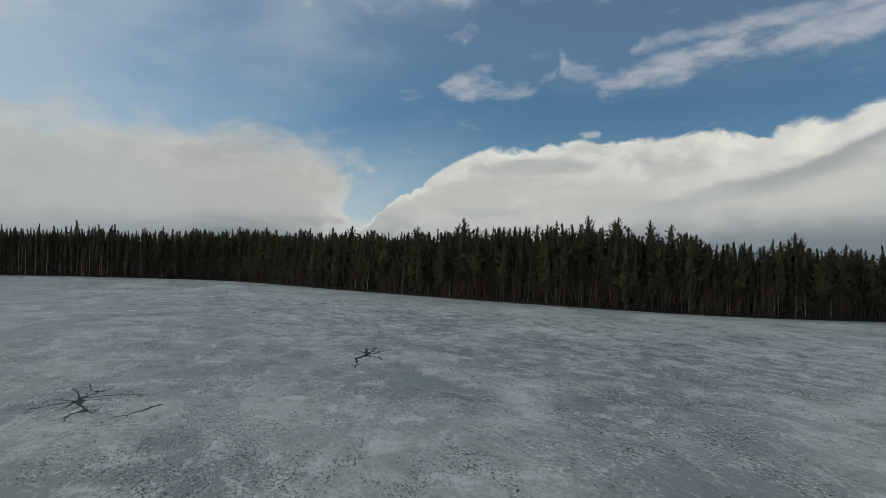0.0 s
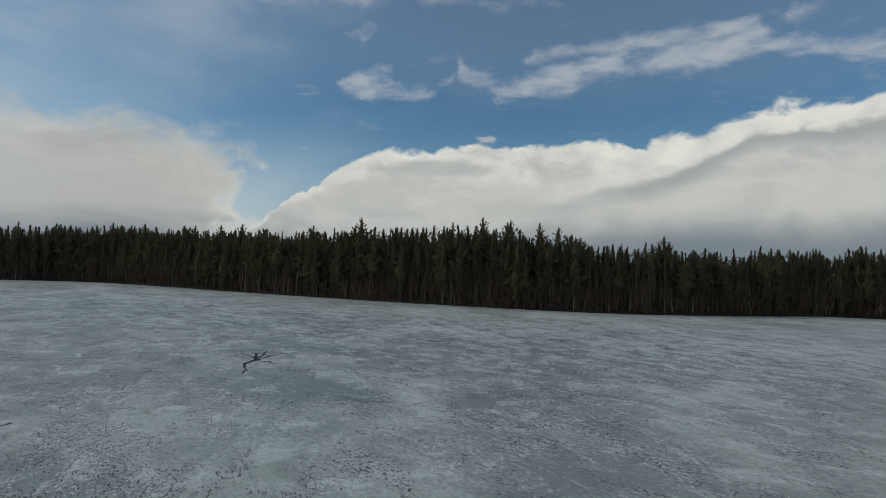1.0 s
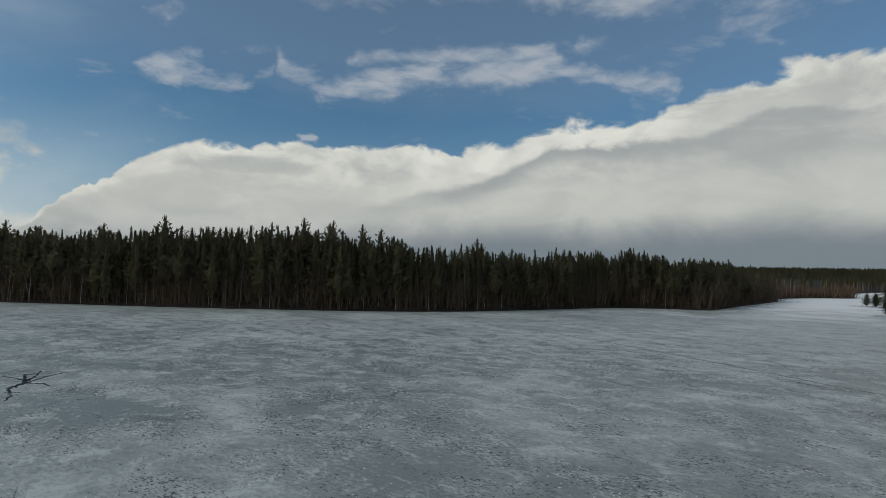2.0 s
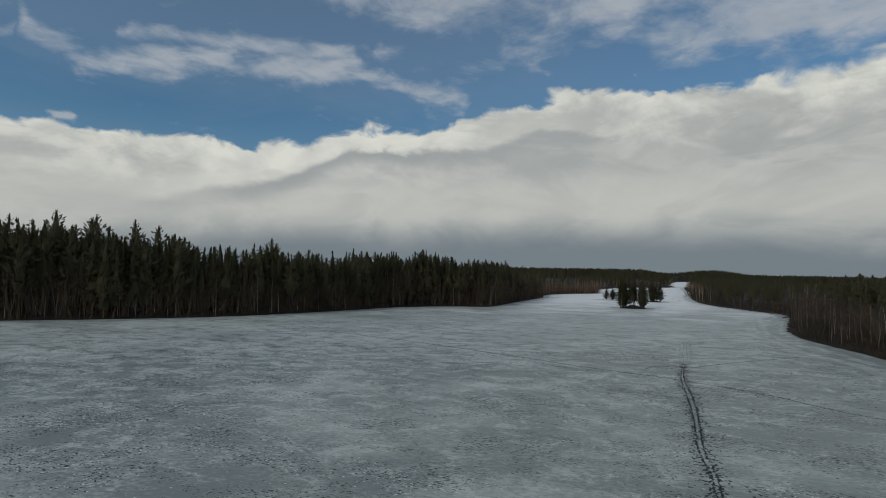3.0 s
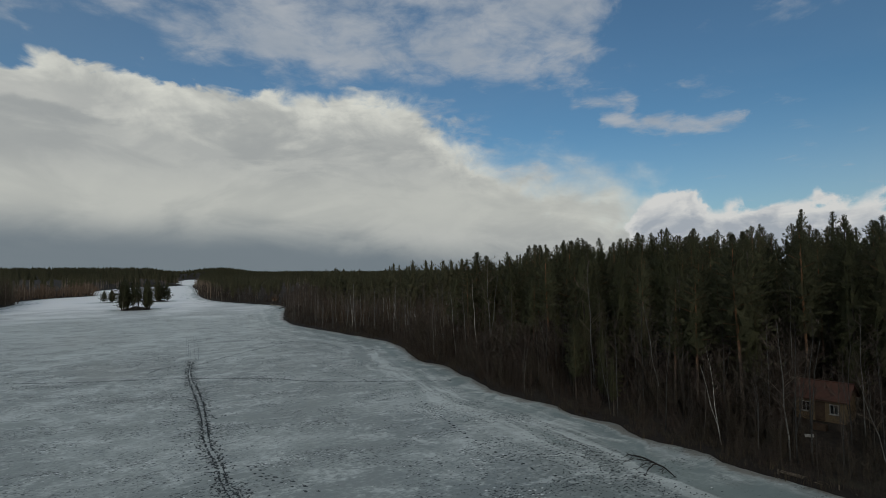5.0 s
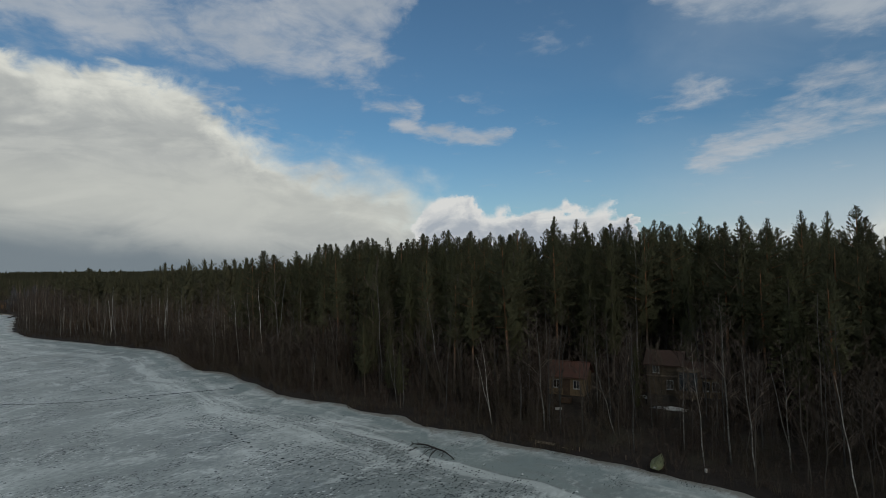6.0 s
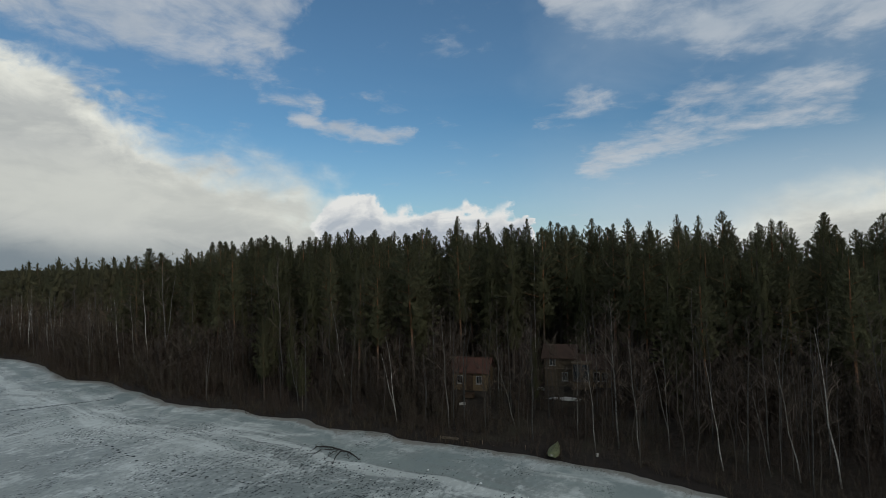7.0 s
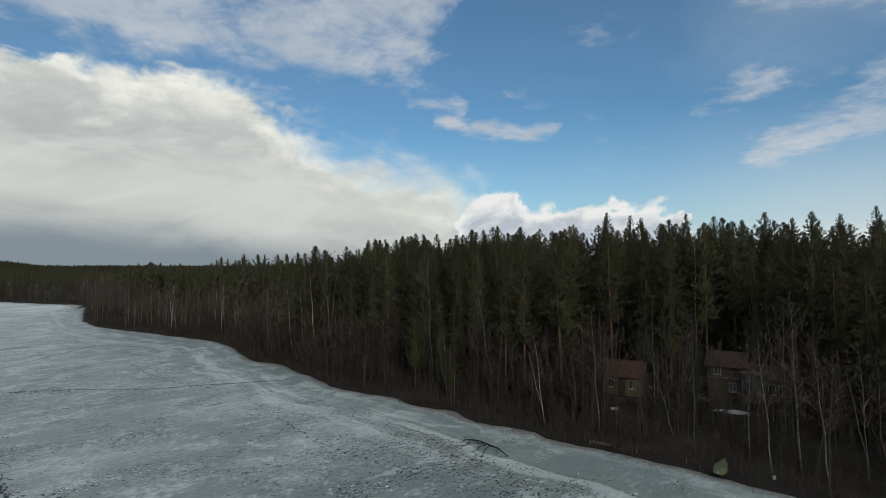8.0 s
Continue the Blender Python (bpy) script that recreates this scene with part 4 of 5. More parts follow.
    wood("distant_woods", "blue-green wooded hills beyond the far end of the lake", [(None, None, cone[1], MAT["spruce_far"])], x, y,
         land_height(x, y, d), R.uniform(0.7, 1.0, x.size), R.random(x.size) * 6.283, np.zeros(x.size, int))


forest()


def islet_trees():
    for ix, iy, rr in ISLETS:
        for k in range(5 if rr == 8.2 else 2):
            x, y = ix - rr * R.uniform(0.75, 0.95), iy + rr * R.uniform(-0.7, 0.7)
            plant("birch", 4 + int(R.integers(2)), x, y, ground_at(x, y), R.uniform(0.35, 0.55), R.random() * 6.283, 2.0)
        n = {8.2: 21, 4.5: 4, 6.5: 7}[rr]
        for k in range(n):
            a, q = R.random() * 6.283, rr * 0.9 * math.sqrt(R.random())
            x, y = ix + q * math.cos(a), iy + q * math.sin(a)
            kind = "spruce" if R.random() < 0.55 else "pine"
            tall = R.uniform(11, 16) if rr == 8.2 else R.uniform(7.5, 10) if rr == 4.5 else R.uniform(8.5, 13)
            plant(kind, 1 if kind == "spruce" else 3, x, y, ground_at(x, y), tall / 20.0, R.random() * 6.283, R.uniform(1.45, 1.95) * (1.0 if rr == 8.2 else 1.9))


islet_trees()


def shore_birches():
    """The pale birches and the tall spruces that stand out on the near bank."""
    for x, y, tall in [(72.5, -67.5, 21.0), (75.0, -69.5, 20.5), (70.5, -71.0, 20.0), (38.0, -82.0, 20.0), (36.0, -84.0, 19.5), (38.6, -46.8, 8.0)]:
        plant("spruce", int(R.integers(2)), x, y, ground_at(x, y), tall / 20.0, R.random() * 6.283)
    # (place, height, lean along the bank in degrees)
    near = [(49.5, -36.0, 9.8, -7), (44.0, -38.8, 12.6, -2), (37.9, -42.6, 8.3, -15), (27.5, -45.1, 14.4, -3), (28.9, -43.4, 11.1, -4), (25.1, -44.5, 10.8, -5),
            (31.8, -56.5, 17.8, -3), (18.7, -46.1, 8.9, -8), (15.5, -47.0, 7.3, -9), (13.6, -47.4, 9.6, -8), (11.2, -48.2, 12.0, -6), (23.5, -46.7, 10.7, -3)]
    point = [(118.5, -17.8, 12.1, -1), (107.6, -20.4, 12.7, -5), (105.0, -22.0, 13.4, -2), (103.5, -23.7, 14.7, -2), (99.6, -25.6, 18.9, -1), (81.9, -30.7, 9.1, -12),
             (70.6, -32.5, 17.5, -1), (61.7, -37.0, 12.1, -8), (59.8, -39.2, 14.8, -2), (46.4, -57.0, 17.8, -1), (63.5, -31.2, 8.8, -4)]
    cape = [(206.1, 18.8, 9.5, 8), (183.8, 8.3, 7.6, -10), (180.9, 6.3, 6.0, -8), (178.9, 5.3, 13.0, 0), (169.0, 0.3, 13.6, 2), (166.0, -1.2, 11.0, -9),
            (163.0, -3.1, 11.8, 1), (156.9, -6.3, 13.2, 0), (149.6, -11.2, 11.1, 1), (140.3, -13.8, 11.2, -3), (172.0, 2.0, 12.0, 4), (371.0, 73.0, 9.0, 0),
            (364.0, 68.0, 8.0, 2), (360.0, 64.0, 9.5, -2), (352.0, 57.5, 7.5, 3)]
    for x, y, tall, lean in near + point + cape:
        z, far = ground_at(x, y), math.hypot(x, y)
        ob = plant("birch", 4 + int(R.integers(2)), x, y, z, tall / 16.0, R.random() * 6.283, 1.2 + 0.005 * max(0.0, far - 60))
        ob.matrix_basis = Matrix.Translation((x, y, z)) @ Matrix.Rotation(radians(lean), 4, Vector((x / far, y / far, 0))) @ Matrix.Translation((-x, -y, -z)) @ ob.matrix_basis
    # white stems along the foot of the far forest
    x, y = scatter(3.6, -330, 240, 90, 330, R)
    az, d = np.degrees(np.arctan2(x, y)), inland(x, y)
    ok = (d > 0.5) & (d < 3.0) & (az > -44) & (az < 58) & (R.random(x.size) < 0.55)
    for x, y in zip(x[ok], y[ok]):
        plant("birch", 4 + int(R.integers(2)), x, y, ground_at(x, y), R.uniform(0.45, 0.9), R.random() * 6.283, R.uniform(1.4, 2.3))


shore_birches()


def thickets():
    """Bare brush along the banks."""
    shapes = [shrub_shape(R, 4.2, 15, 8.0) for k in range(3)]
    x, y = scatter(1.8, 5, 330, -140, 110, R)
    r, az, d = np.hypot(x, y), np.degrees(np.arctan2(x, y)), inland(x, y)
    ok = (d > 0.35) & (d < 34) & (az > 72) & (az < 184) & (r > 41) & (R.random(x.size) < np.where(r > 150, 0.4, 0.8)) & free_of_yards(x, y, d)
    x, y, d = x[ok], y[ok], d[ok]
    size = R.uniform(0.5, 1.4, x.size) * (0.7 + 0.9 * smooth(0.45, 0.75, lattice(x / 14 + 70, y / 14)) + 0.7 * np.exp(-(((x - 98) / 24) ** 2 + ((y + 20) / 9) ** 2)))
    wood("bank_thicket", "bare brown alder brush along the lake bank", [(None, None, s, MAT["brush"]) for s in shapes], x, y,
         land_height(x, y, d), size * (0.42 + 0.58 * smooth(0.3, 3.5, d)) * np.where(slope_before_houses(x, y, d), 0.7, 1.0), R.random(x.size) * 6.283, R.integers(3, size=x.size))
    # low twigs and dead stalks right down to the ice
    shapes = [shrub_shape(R, 1.5, 7, 4.0) for k in range(3)]
    x, y = scatter(0.85, 5, 190, -60, 25, R)
    r, az, d = np.hypot(x, y), np.degrees(np.arctan2(x, y)), inland(x, y)
    ok = (d > 0.1) & (d < 6.5) & (az > 84) & (az < 184) & (r > 40) & (R.random(x.size) < 0.7)
    x, y, d = x[ok], y[ok], d[ok]
    wood("bank_twigs", "low bare twigs and dead stalks on the bank", [(None, None, s, MAT["brush"]) for s in shapes], x, y,
         land_height(x, y, d), R.uniform(0.4, 1.2, x.size), R.random(x.size) * 6.283, R.integers(3, size=x.size))
    # taller bare undergrowth between the stems
    shapes = [shrub_shape(R, 8.5, 13, 11.0) for k in range(3)]
    x, y = scatter(2.9, 5, 330, -140, 110, R)
    r, az, d = np.hypot(x, y), np.degrees(np.arctan2(x, y)), inland(x, y)
    ok = (d > 7) & (d < 40) & (az > 72) & (az < 184) & (R.random(x.size) < 0.85) & free_of_yards(x, y, d)
    x, y, d = x[ok], y[ok], d[ok]
    # past x 104 the lightened brush stands in for sun on the cape
    wood("undergrowth", "tall bare brown undergrowth between the forest stems", [(None, None, s, MAT[m]) for m in ("brush", "lit_brush") for s in shapes], x, y,
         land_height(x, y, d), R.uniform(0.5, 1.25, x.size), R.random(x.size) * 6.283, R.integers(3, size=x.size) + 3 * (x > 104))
    # thin bare saplings under the tall trees, thickest on the open slope before the houses
    poles = [bare_shape(R, 9.0, 13, 7, 0.035, thick=1.3) for k in range(4)]
    x, y = scatter(2.5, 5, 330, -140, 110, R)
    r, az, d = np.hypot(x, y), np.degrees(np.arctan2(x, y)), inland(x, y)
    ok = (d > 1.0) & (d < 28) & (az > 72) & (az < 184) & (r > 41) & (r < 220) & (R.random(x.size) < np.where(slope_before_houses(x, y, d), 0.8, 0.45)) & free_of_yards(x, y, d)
    x, y, d = x[ok], y[ok], d[ok]
    wood("bare_saplings", "thin bare grey-brown saplings on the lake bank", [(a, MAT["pole_bark"], b, MAT["twigs"]) for a, b in poles], x, y,
         land_height(x, y, d), R.uniform(0.45, 1.25, x.size), R.random(x.size) * 6.283, R.integers(4, size=x.size))
    # young conifers that close the gaps of the far forest
    x, y = scatter(2.9, -430, 330, 150, 480, R)
    az, d = np.degrees(np.arctan2(x, y)), inland(x, y)
    ok = (d > 5) & (d < 21) & (az > -45) & (az < 63)
    x, y, d = x[ok], y[ok], d[ok]
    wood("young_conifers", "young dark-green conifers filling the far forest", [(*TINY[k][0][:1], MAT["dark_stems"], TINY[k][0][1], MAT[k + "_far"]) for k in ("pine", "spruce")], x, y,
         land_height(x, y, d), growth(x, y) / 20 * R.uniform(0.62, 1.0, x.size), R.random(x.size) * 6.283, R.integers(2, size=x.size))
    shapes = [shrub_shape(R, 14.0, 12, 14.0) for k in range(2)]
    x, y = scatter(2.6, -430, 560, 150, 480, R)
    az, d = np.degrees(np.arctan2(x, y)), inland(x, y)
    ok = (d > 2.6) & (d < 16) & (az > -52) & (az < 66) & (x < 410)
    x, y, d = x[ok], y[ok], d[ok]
    wood("far_thicket", "bare brown brush at the foot of the far forest", [(None, None, s, MAT["lit_brush"]) for s in shapes], x, y,
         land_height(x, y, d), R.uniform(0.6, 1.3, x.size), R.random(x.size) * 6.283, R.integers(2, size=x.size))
    # the capes down the lake: sunlit-coloured birch brush north, dark brush south
    shapes = [shrub_shape(R, 9.0, 8, 11.0) for k in range(2)]
    x, y = scatter(3.6, 300, 720, 20, 330, R)
    d = inland(x, y)
    ok = (d > 0.6) & (d < 13) & ((x > 405) | (y < 0.3 * x))
    x, y, d = x[ok], y[ok], d[ok]
    wood("cape_thicket", "brown and sunlit-coloured russet bare birch brush on the distant capes", [(None, None, s, MAT[m]) for m in ("russet", "brush") for s in shapes], x, y,
         land_height(x, y, d), R.uniform(0.5, 1.15, x.size), R.random(x.size) * 6.283, R.integers(2, size=x.size) + 2 * (y < 0.3 * x))


thickets()


def reeds():
    """Dead grass and reed tufts hanging over the edge of the ice."""
    tufts = [shrub_shape(R, 0.9, 12, 0.9) for k in range(3)]
    x, y = scatter(0.62, 5, 170, -60, 20, R)
    r, az, d = np.hypot(x, y), np.degrees(np.arctan2(x, y)), inland(x, y)
    ok = (d > -0.15) & (d < 2.2) & (az > 84) & (az < 184) & (r > 40) & (R.random(x.size) < 0.75 * smooth(0.25, 0.6, lattice(x / 6, y / 6)) * smooth(2.4, 0.3, d))
    x, y, d = x[ok], y[ok], d[ok]
    wood("shore_grass", "dead straw-brown grass tufts along the edge of the ice", [(None, None, s, MAT["grass"]) for s in tufts], x, y,
         np.maximum(land_height(x, y, d), 0.0), R.uniform(0.5, 1.2, x.size), R.random(x.size) * 6.283, R.integers(3, size=x.size))["category"] = "grass"


reeds()


# ---- on the ice ----
R = np.random.default_rng(5)


def part(name, bm, mat, parent=None, label=""):
    """Links a bmesh as one mesh object, under a thing or a part where one is given."""
    me = bpy.data.meshes.new(name)
    bm.to_mesh(me)
    bm.free()
    me.materials.append(mat)
    ob = new(name, me)
    ob.parent = parent
    return tagged(ob, label)


def flecks(name, label, category, x, y, length, width, turn, mat, z=0.006):
    """Many small ragged pools or prints lying on the ice, as one object."""
    n = len(x)
    k = 6
    a = np.linspace(0, 2 * math.pi, k, endpoint=False)[None] + R.uniform(-0.3, 0.3, (n, k))
    r = R.uniform(0.65, 1.25, (n, k))
    u, v = np.cos(a) * r * length[:, None] / 2, np.sin(a) * r * width[:, None] / 2
    c, s = np.cos(turn)[:, None], np.sin(turn)[:, None]
    V = np.stack([x[:, None] + u * c - v * s, y[:, None] + u * s + v * c, np.full((n, k), z)], -1).reshape(-1, 3)
    F = np.arange(n * k).reshape(n, k)
    return tagged(new(name, fast_mesh(name, V, F, [mat])), label, category, kind="stuff")


def melt_pocks():
    """Dark melt holes in herds, drawn out down the wind."""
    x, y = R.uniform(-75, 130, 400000), R.uniform(-45, 150, 400000)
    r, az = np.hypot(x, y), np.degrees(np.arctan2(x, y))
    wx, wy = x * 0.342 - y * 0.94, x * 0.94 + y * 0.342
    herd = 0.5 * lattice(wx / 9 + 31, wy / 5 + 8) + 0.3 * lattice(wx / 3.6, wy / 2.2) + 0.2 * lattice(wx / 40 + 5, wy / 26)
    keep = (r > 34) & (r < 150) & (az > -45) & (az < 178) & (R.random(x.size) < 0.85 * smooth(0.53, 0.72, herd) + 0.015)
    x, y = x[keep], y[keep]
    d = inland(x, y)
    x, y = x[d < -6.5], y[d < -6.5]
    size = R.uniform(0.35, 1.0, x.size) ** 2.2 * 0.42
    turn = math.radians(-70) + R.normal(0, 0.22, x.size)
    flecks("melt_pocks", "dark wet melt holes clustered over the ice", "melt holes", x, y, size, size * R.uniform(0.22, 0.5, x.size), turn, MAT["pool"])
    # pale crumbs of crust between them
    pick = R.random(x.size) < 0.45
    x, y, n = x[pick] + R.normal(0, 0.35, pick.sum()), y[pick] + R.normal(0, 0.35, pick.sum()), pick.sum()
    size = R.uniform(0.12, 0.34, n)
    flecks("crust_crumbs", "pale crumbs of snow crust between the melt holes", "snow crust", x, y, size, size * R.uniform(0.35, 0.7, n),
           math.radians(-70) + R.normal(0, 0.4, n), MAT["crumb"], 0.004)


melt_pocks()


def along(points, step):
    """Places and headings every so many metres along a line."""
    p = np.array(points, float)
    q, h = [], []
    for a, b in zip(p[:-1], p[1:]):
        n = max(1, int(np.hypot(*(b - a)) / step))
        for i in range(n):
            q.append(a + (b - a) * i / n)
            h.append(math.atan2(*(b - a)[::-1]))
    return np.array(q), np.array(h)


def soft_line(points, n=6):
    p = np.array(points, float)
    p = np.vstack([2 * p[0] - p[1], p, 2 * p[-1] - p[-2]])
    out = []
    for a, b, c, d in zip(p[:-3], p[1:-2], p[2:-1], p[3:]):
        for s in np.arange(n) / n:
            out.append(0.5 * (2 * b + (c - a) * s + (2 * a - 5 * b + 4 * c - d) * s * s + (3 * b - a - 3 * c + d) * s ** 3))
    out.append(p[-2])
    return out


TRACK = soft_line([(120, 33.0), (103, 28.6), (86, 22.7), (73, 18.6), (62.3, 15.5), (55, 12.6), (49.4, 10.8), (42, 7.0), (34, 3.5)])


def ragged_strip(line, width, z, rng, wob=0.25, step=0.35):
    q, h = along(line, step)
    n = len(q)
    side = np.stack([-np.sin(h), np.cos(h)], -1)
    drift = np.cumsum(rng.normal(0, 0.05 * step, n))
    drift -= np.linspace(drift[0], drift[-1], n)
    w = width * (1 + wob * rng.normal(size=(n, 2)))
    a, b = q + side * (drift[:, None] + w[:, :1] / 2), q + side * (drift[:, None] - w[:, 1:] / 2)
    V = np.concatenate([np.column_stack([a, np.full(n, z)]), np.column_stack([b, np.full(n, z)])])
    i = np.arange(n - 1)
    return V, np.stack([i, i + n, i + n + 1, i + 1], -1)


def sled_track():
    """Two slushy runner ruts with a trodden path beside them."""
    line = np.array(TRACK)
    step = np.gradient(line, axis=0)
    side = np.stack([-step[:, 1], step[:, 0]], -1) / (np.linalg.norm(step, axis=1)[:, None] + 1e-9)
    top = tagged(new("sled_track"), "dark slushy sled ruts pressed into the grey ice", "track")
    for k, off in enumerate((-0.17, 0.19)):
        V, F = ragged_strip(line + side * off, 0.13, 0.008, R, 1.4, 0.2)
        ob = new("rut", fast_mesh("rut", V, F, [MAT["pool"]]))
        ob.parent = top
    ski = tagged(new("ski_tracks"), "thin parallel ski tracks fading down the frozen lake", "track")
    far = soft_line([(119.5, 32.8), (140, 38.5), (158, 43.5), (172, 47.5)])
    for off in (-1.25, -0.75, 0.1, 0.6, 1.15):
        V, F = ragged_strip(np.array(far) + np.array([-0.26, 0.96]) * off, 0.05, 0.008, R, 1.2, 0.3)
        ob = new("groove", fast_mesh("groove", V, F, [MAT["slush"]]))
        ob.parent = ski
    # footprints strewn beside the ruts
    q, h = along(TRACK, 0.16)
    q, h = np.repeat(q, 5, 0), np.repeat(h, 5)
    n = len(q)
    q = q + R.normal(0, 0.12, q.shape)
    off = R.normal(0, 0.16 + 0.95 * lattice(np.hypot(q[:, 0], q[:, 1]) / 2.5, 0.5 * np.ones(n)) ** 2, n) + np.where(R.random(n) < 0.15, R.normal(-1.5, 1.2, n), 0)
    off += np.sign(off) * 0.2
    x, y = q[:, 0] - np.sin(h) * off, q[:, 1] + np.cos(h) * off
    size = R.uniform(0.16, 0.42, n)
    flecks("footprints", "dark wet boot prints beside the sled ruts", "footprints", x, y, size, size * 0.55, R.random(n) * 6.283, MAT["pool"], 0.010)


def trail(points, step=0.8, gap=0.14, size=0.46):
    q, h = along(soft_line(points), step)
    n = len(q)
    off = np.where(np.arange(n) % 2, gap, -gap) + R.normal(0, 0.06, n)
    x, y = q[:, 0] - np.sin(h) * off, q[:, 1] + np.cos(h) * off
    s = size * R.uniform(0.75, 1.25, n)
    flecks("foot_trail", "line of dark footprints crossing the grey ice", "footprints", x, y, s, s * 0.62, h + R.normal(0, 0.15, n), MAT["pool"], 0.010)


sled_track()
def old_ski_line(points, width):
    line = soft_line(points)
    V, F = ragged_strip(line, width, 0.007, R, 0.6, 0.3)
    tagged(new("old_ski_line", fast_mesh("old_ski_line", V, F, [MAT["slush"]])), "thin dark old ski line crossing the grey ice", "track")
    trail(points, 0.55)


old_ski_line([(105.6, 133), (106.6, 103), (105, 80), (103.5, 63), (101.5, 45), (101.2, 30), (98, 14.8), (93, 5), (91, -6), (88.8, -16.2)], 0.30)
old_ski_line([(108, 37), (113.2, 36), (116.3, 30.6), (123.5, 28), (131.7, 24.6), (150, 16)], 0.16)
trail([(78.5, -8.9), (70, -10.4), (60, -12.0), (52, -14.4), (45, -18)], 0.75)
trail([(115.8, 6.6), (106, 3.8), (98, 1.0), (86, -6)], 0.9)
trail([(178.6, 24.6), (168, 22), (157, 19.5), (140, 8)], 1.1)
trail([(54, 9.5), (51.2, 8.0), (49.5, 6.0), (46, 2.5)], 0.9, 0.3, 0.5)


def trampled_ice():
    """Trodden, half-thawed crust round the fallen branch."""
    n = 1700
    x, y = 49 + R.normal(0, 6.5, n), -23.5 + R.normal(0, 4.0, n)
    ok = inland(x, y) < -8
    x, y = x[ok], y[ok]
    size = R.uniform(0.10, 0.30, len(x))
    flecks("trodden_ice", "trodden dark prints in the thawing crust by the fallen branch", "footprints", x, y, size, size * 0.5,
           math.radians(-60) + R.normal(0, 0.5, len(x)), MAT["pool"], 0.010)


trampled_ice()


def melt_star(x, y, arms, label, least=0.12):
    """A star-shaped melt hole: a dark pool with wandering, forking channels."""
    top = tagged(new("melt_star"), label, "melt hole")
    top.location = (x, y, 0)
    bm = bmesh.new()
    ring = [bm.verts.new((math.cos(a) * R.uniform(0.5, 1.0), math.sin(a) * R.uniform(0.5, 1.0), 0.013)) for a in np.linspace(0, 6.283, 14, endpoint=False)]
    bm.faces.new(ring)
    part("pool", bm, MAT["pool"], top, "open dark water in the middle")
    for w, path in arms:
        bm = bmesh.new()

        def channel(points, w0, w1, wob, forks):
            line = np.array(soft_line(points, 7))
            n = len(line) - 1
            heading = np.gradient(line, axis=0)
            heading /= np.linalg.norm(heading, axis=1)[:, None] + 1e-9
            last = None
            for i in range(n + 1):
                s = i / n
                side = np.array([-heading[i, 1], heading[i, 0]])
                m = line[i] + side * R.normal() * wob
                h = max(least, (w0 + (w1 - w0) * s) * R.uniform(0.5, 1.5)) / 2
                now = [bm.verts.new((*(m + side * h), 0.012)), bm.verts.new((*(m - side * h), 0.012))]
                if last:
                    bm.faces.new((last[0], last[1], now[1], now[0]))
                last = now
                if forks and i > 2 and R.random() < 0.16:
                    a = R.choice((-1, 1)) * R.uniform(0.5, 1.0)
                    t = np.array([heading[i, 0] * math.cos(a) - heading[i, 1] * math.sin(a), heading[i, 0] * math.sin(a) + heading[i, 1] * math.cos(a)])
                    channel([tuple(m), tuple(m + t * R.uniform(0.6, 1.8))], h * 1.2, 0.03, wob * 0.8, False)

        channel(path, w * 1.15, 0.09, 0.10, True)
        part("channel", bm, MAT["pool"], top)
    return top


# channels: width at the root and the bends of each
melt_star(-42.6, 64.2, [(0.60, [(0, 0), (-0.6, 2.0), (-0.3, 4.3), (-0.2, 7.6)]), (0.30, [(-0.3, 4.3), (-1.8, 5.3), (-4.2, 8.4)]), (0.34, [(-0.4, 1.7), (2.2, 3.1), (6.9, 4.2)]),
                        (0.18, [(2.2, 3.1), (3.4, 4.7)]), (0.26, [(-0.2, 0.4), (1.8, 0.9), (3.7, 0.6)]), (0.34, [(-0.1, -0.1), (-3.2, 0.6)]), (0.36, [(-0.1, -0.3), (-1.6, -1.5), (-3.0, -4.2)]),
                        (0.34, [(-0.1, -0.6), (0.3, -3.8)]), (0.60, [(0.4, -0.5), (1.8, -2.1), (3.4, -3.5), (4.7, -4.7)]), (0.40, [(2.9, -3.1), (2.7, -5.6), (3.8, -7.9)]),
                        (0.30, [(-0.8, 1.2), (-2.5, 3.7), (-4.7, 5.8)]), (0.22, [(-3.9, 3.6), (-6.2, 3.3)]), (0.40, [(9.9, -0.2), (8.8, -4.1), (7.7, -5.9)])],
          "star-shaped dark melt hole with forking channels in grey ice")
melt_star(-13.4, 99.8, [(0.75, [(0, 0), (-1.3, -3.1), (-1.0, -6.2), (-0.3, -9.1)]), (0.35, [(-0.3, -9.1), (-0.5, -12.0)]), (0.45, [(0, 0), (-0.9, 2.3), (-4.1, 6.9)]),
                        (0.6, [(0, 0), (-1.0, 5.4), (-1.1, 7.4)]), (0.4, [(0, 1.2), (0.5, 5.7), (0.4, 9.7)]), (0.4, [(0.1, 0.6), (2.6, 4.7), (4.6, 7.0)]), (0.4, [(0.3, -1.1), (2.3, -2.0), (3.2, -4.0)])],
          "small star-shaped dark melt hole with one long crooked channel", 0.24)
melt_star(-45.0, 205.0, [(0.5, [(0, 0), (-3.5, 1.0)]), (0.5, [(0, 0), (3.5, 0.5)]), (0.4, [(0, 0), (0.5, 4.0)]), (0.4, [(0, 0), (-1, -4.0)])],
          "distant small star-shaped dark melt hole in the ice", 0.3)


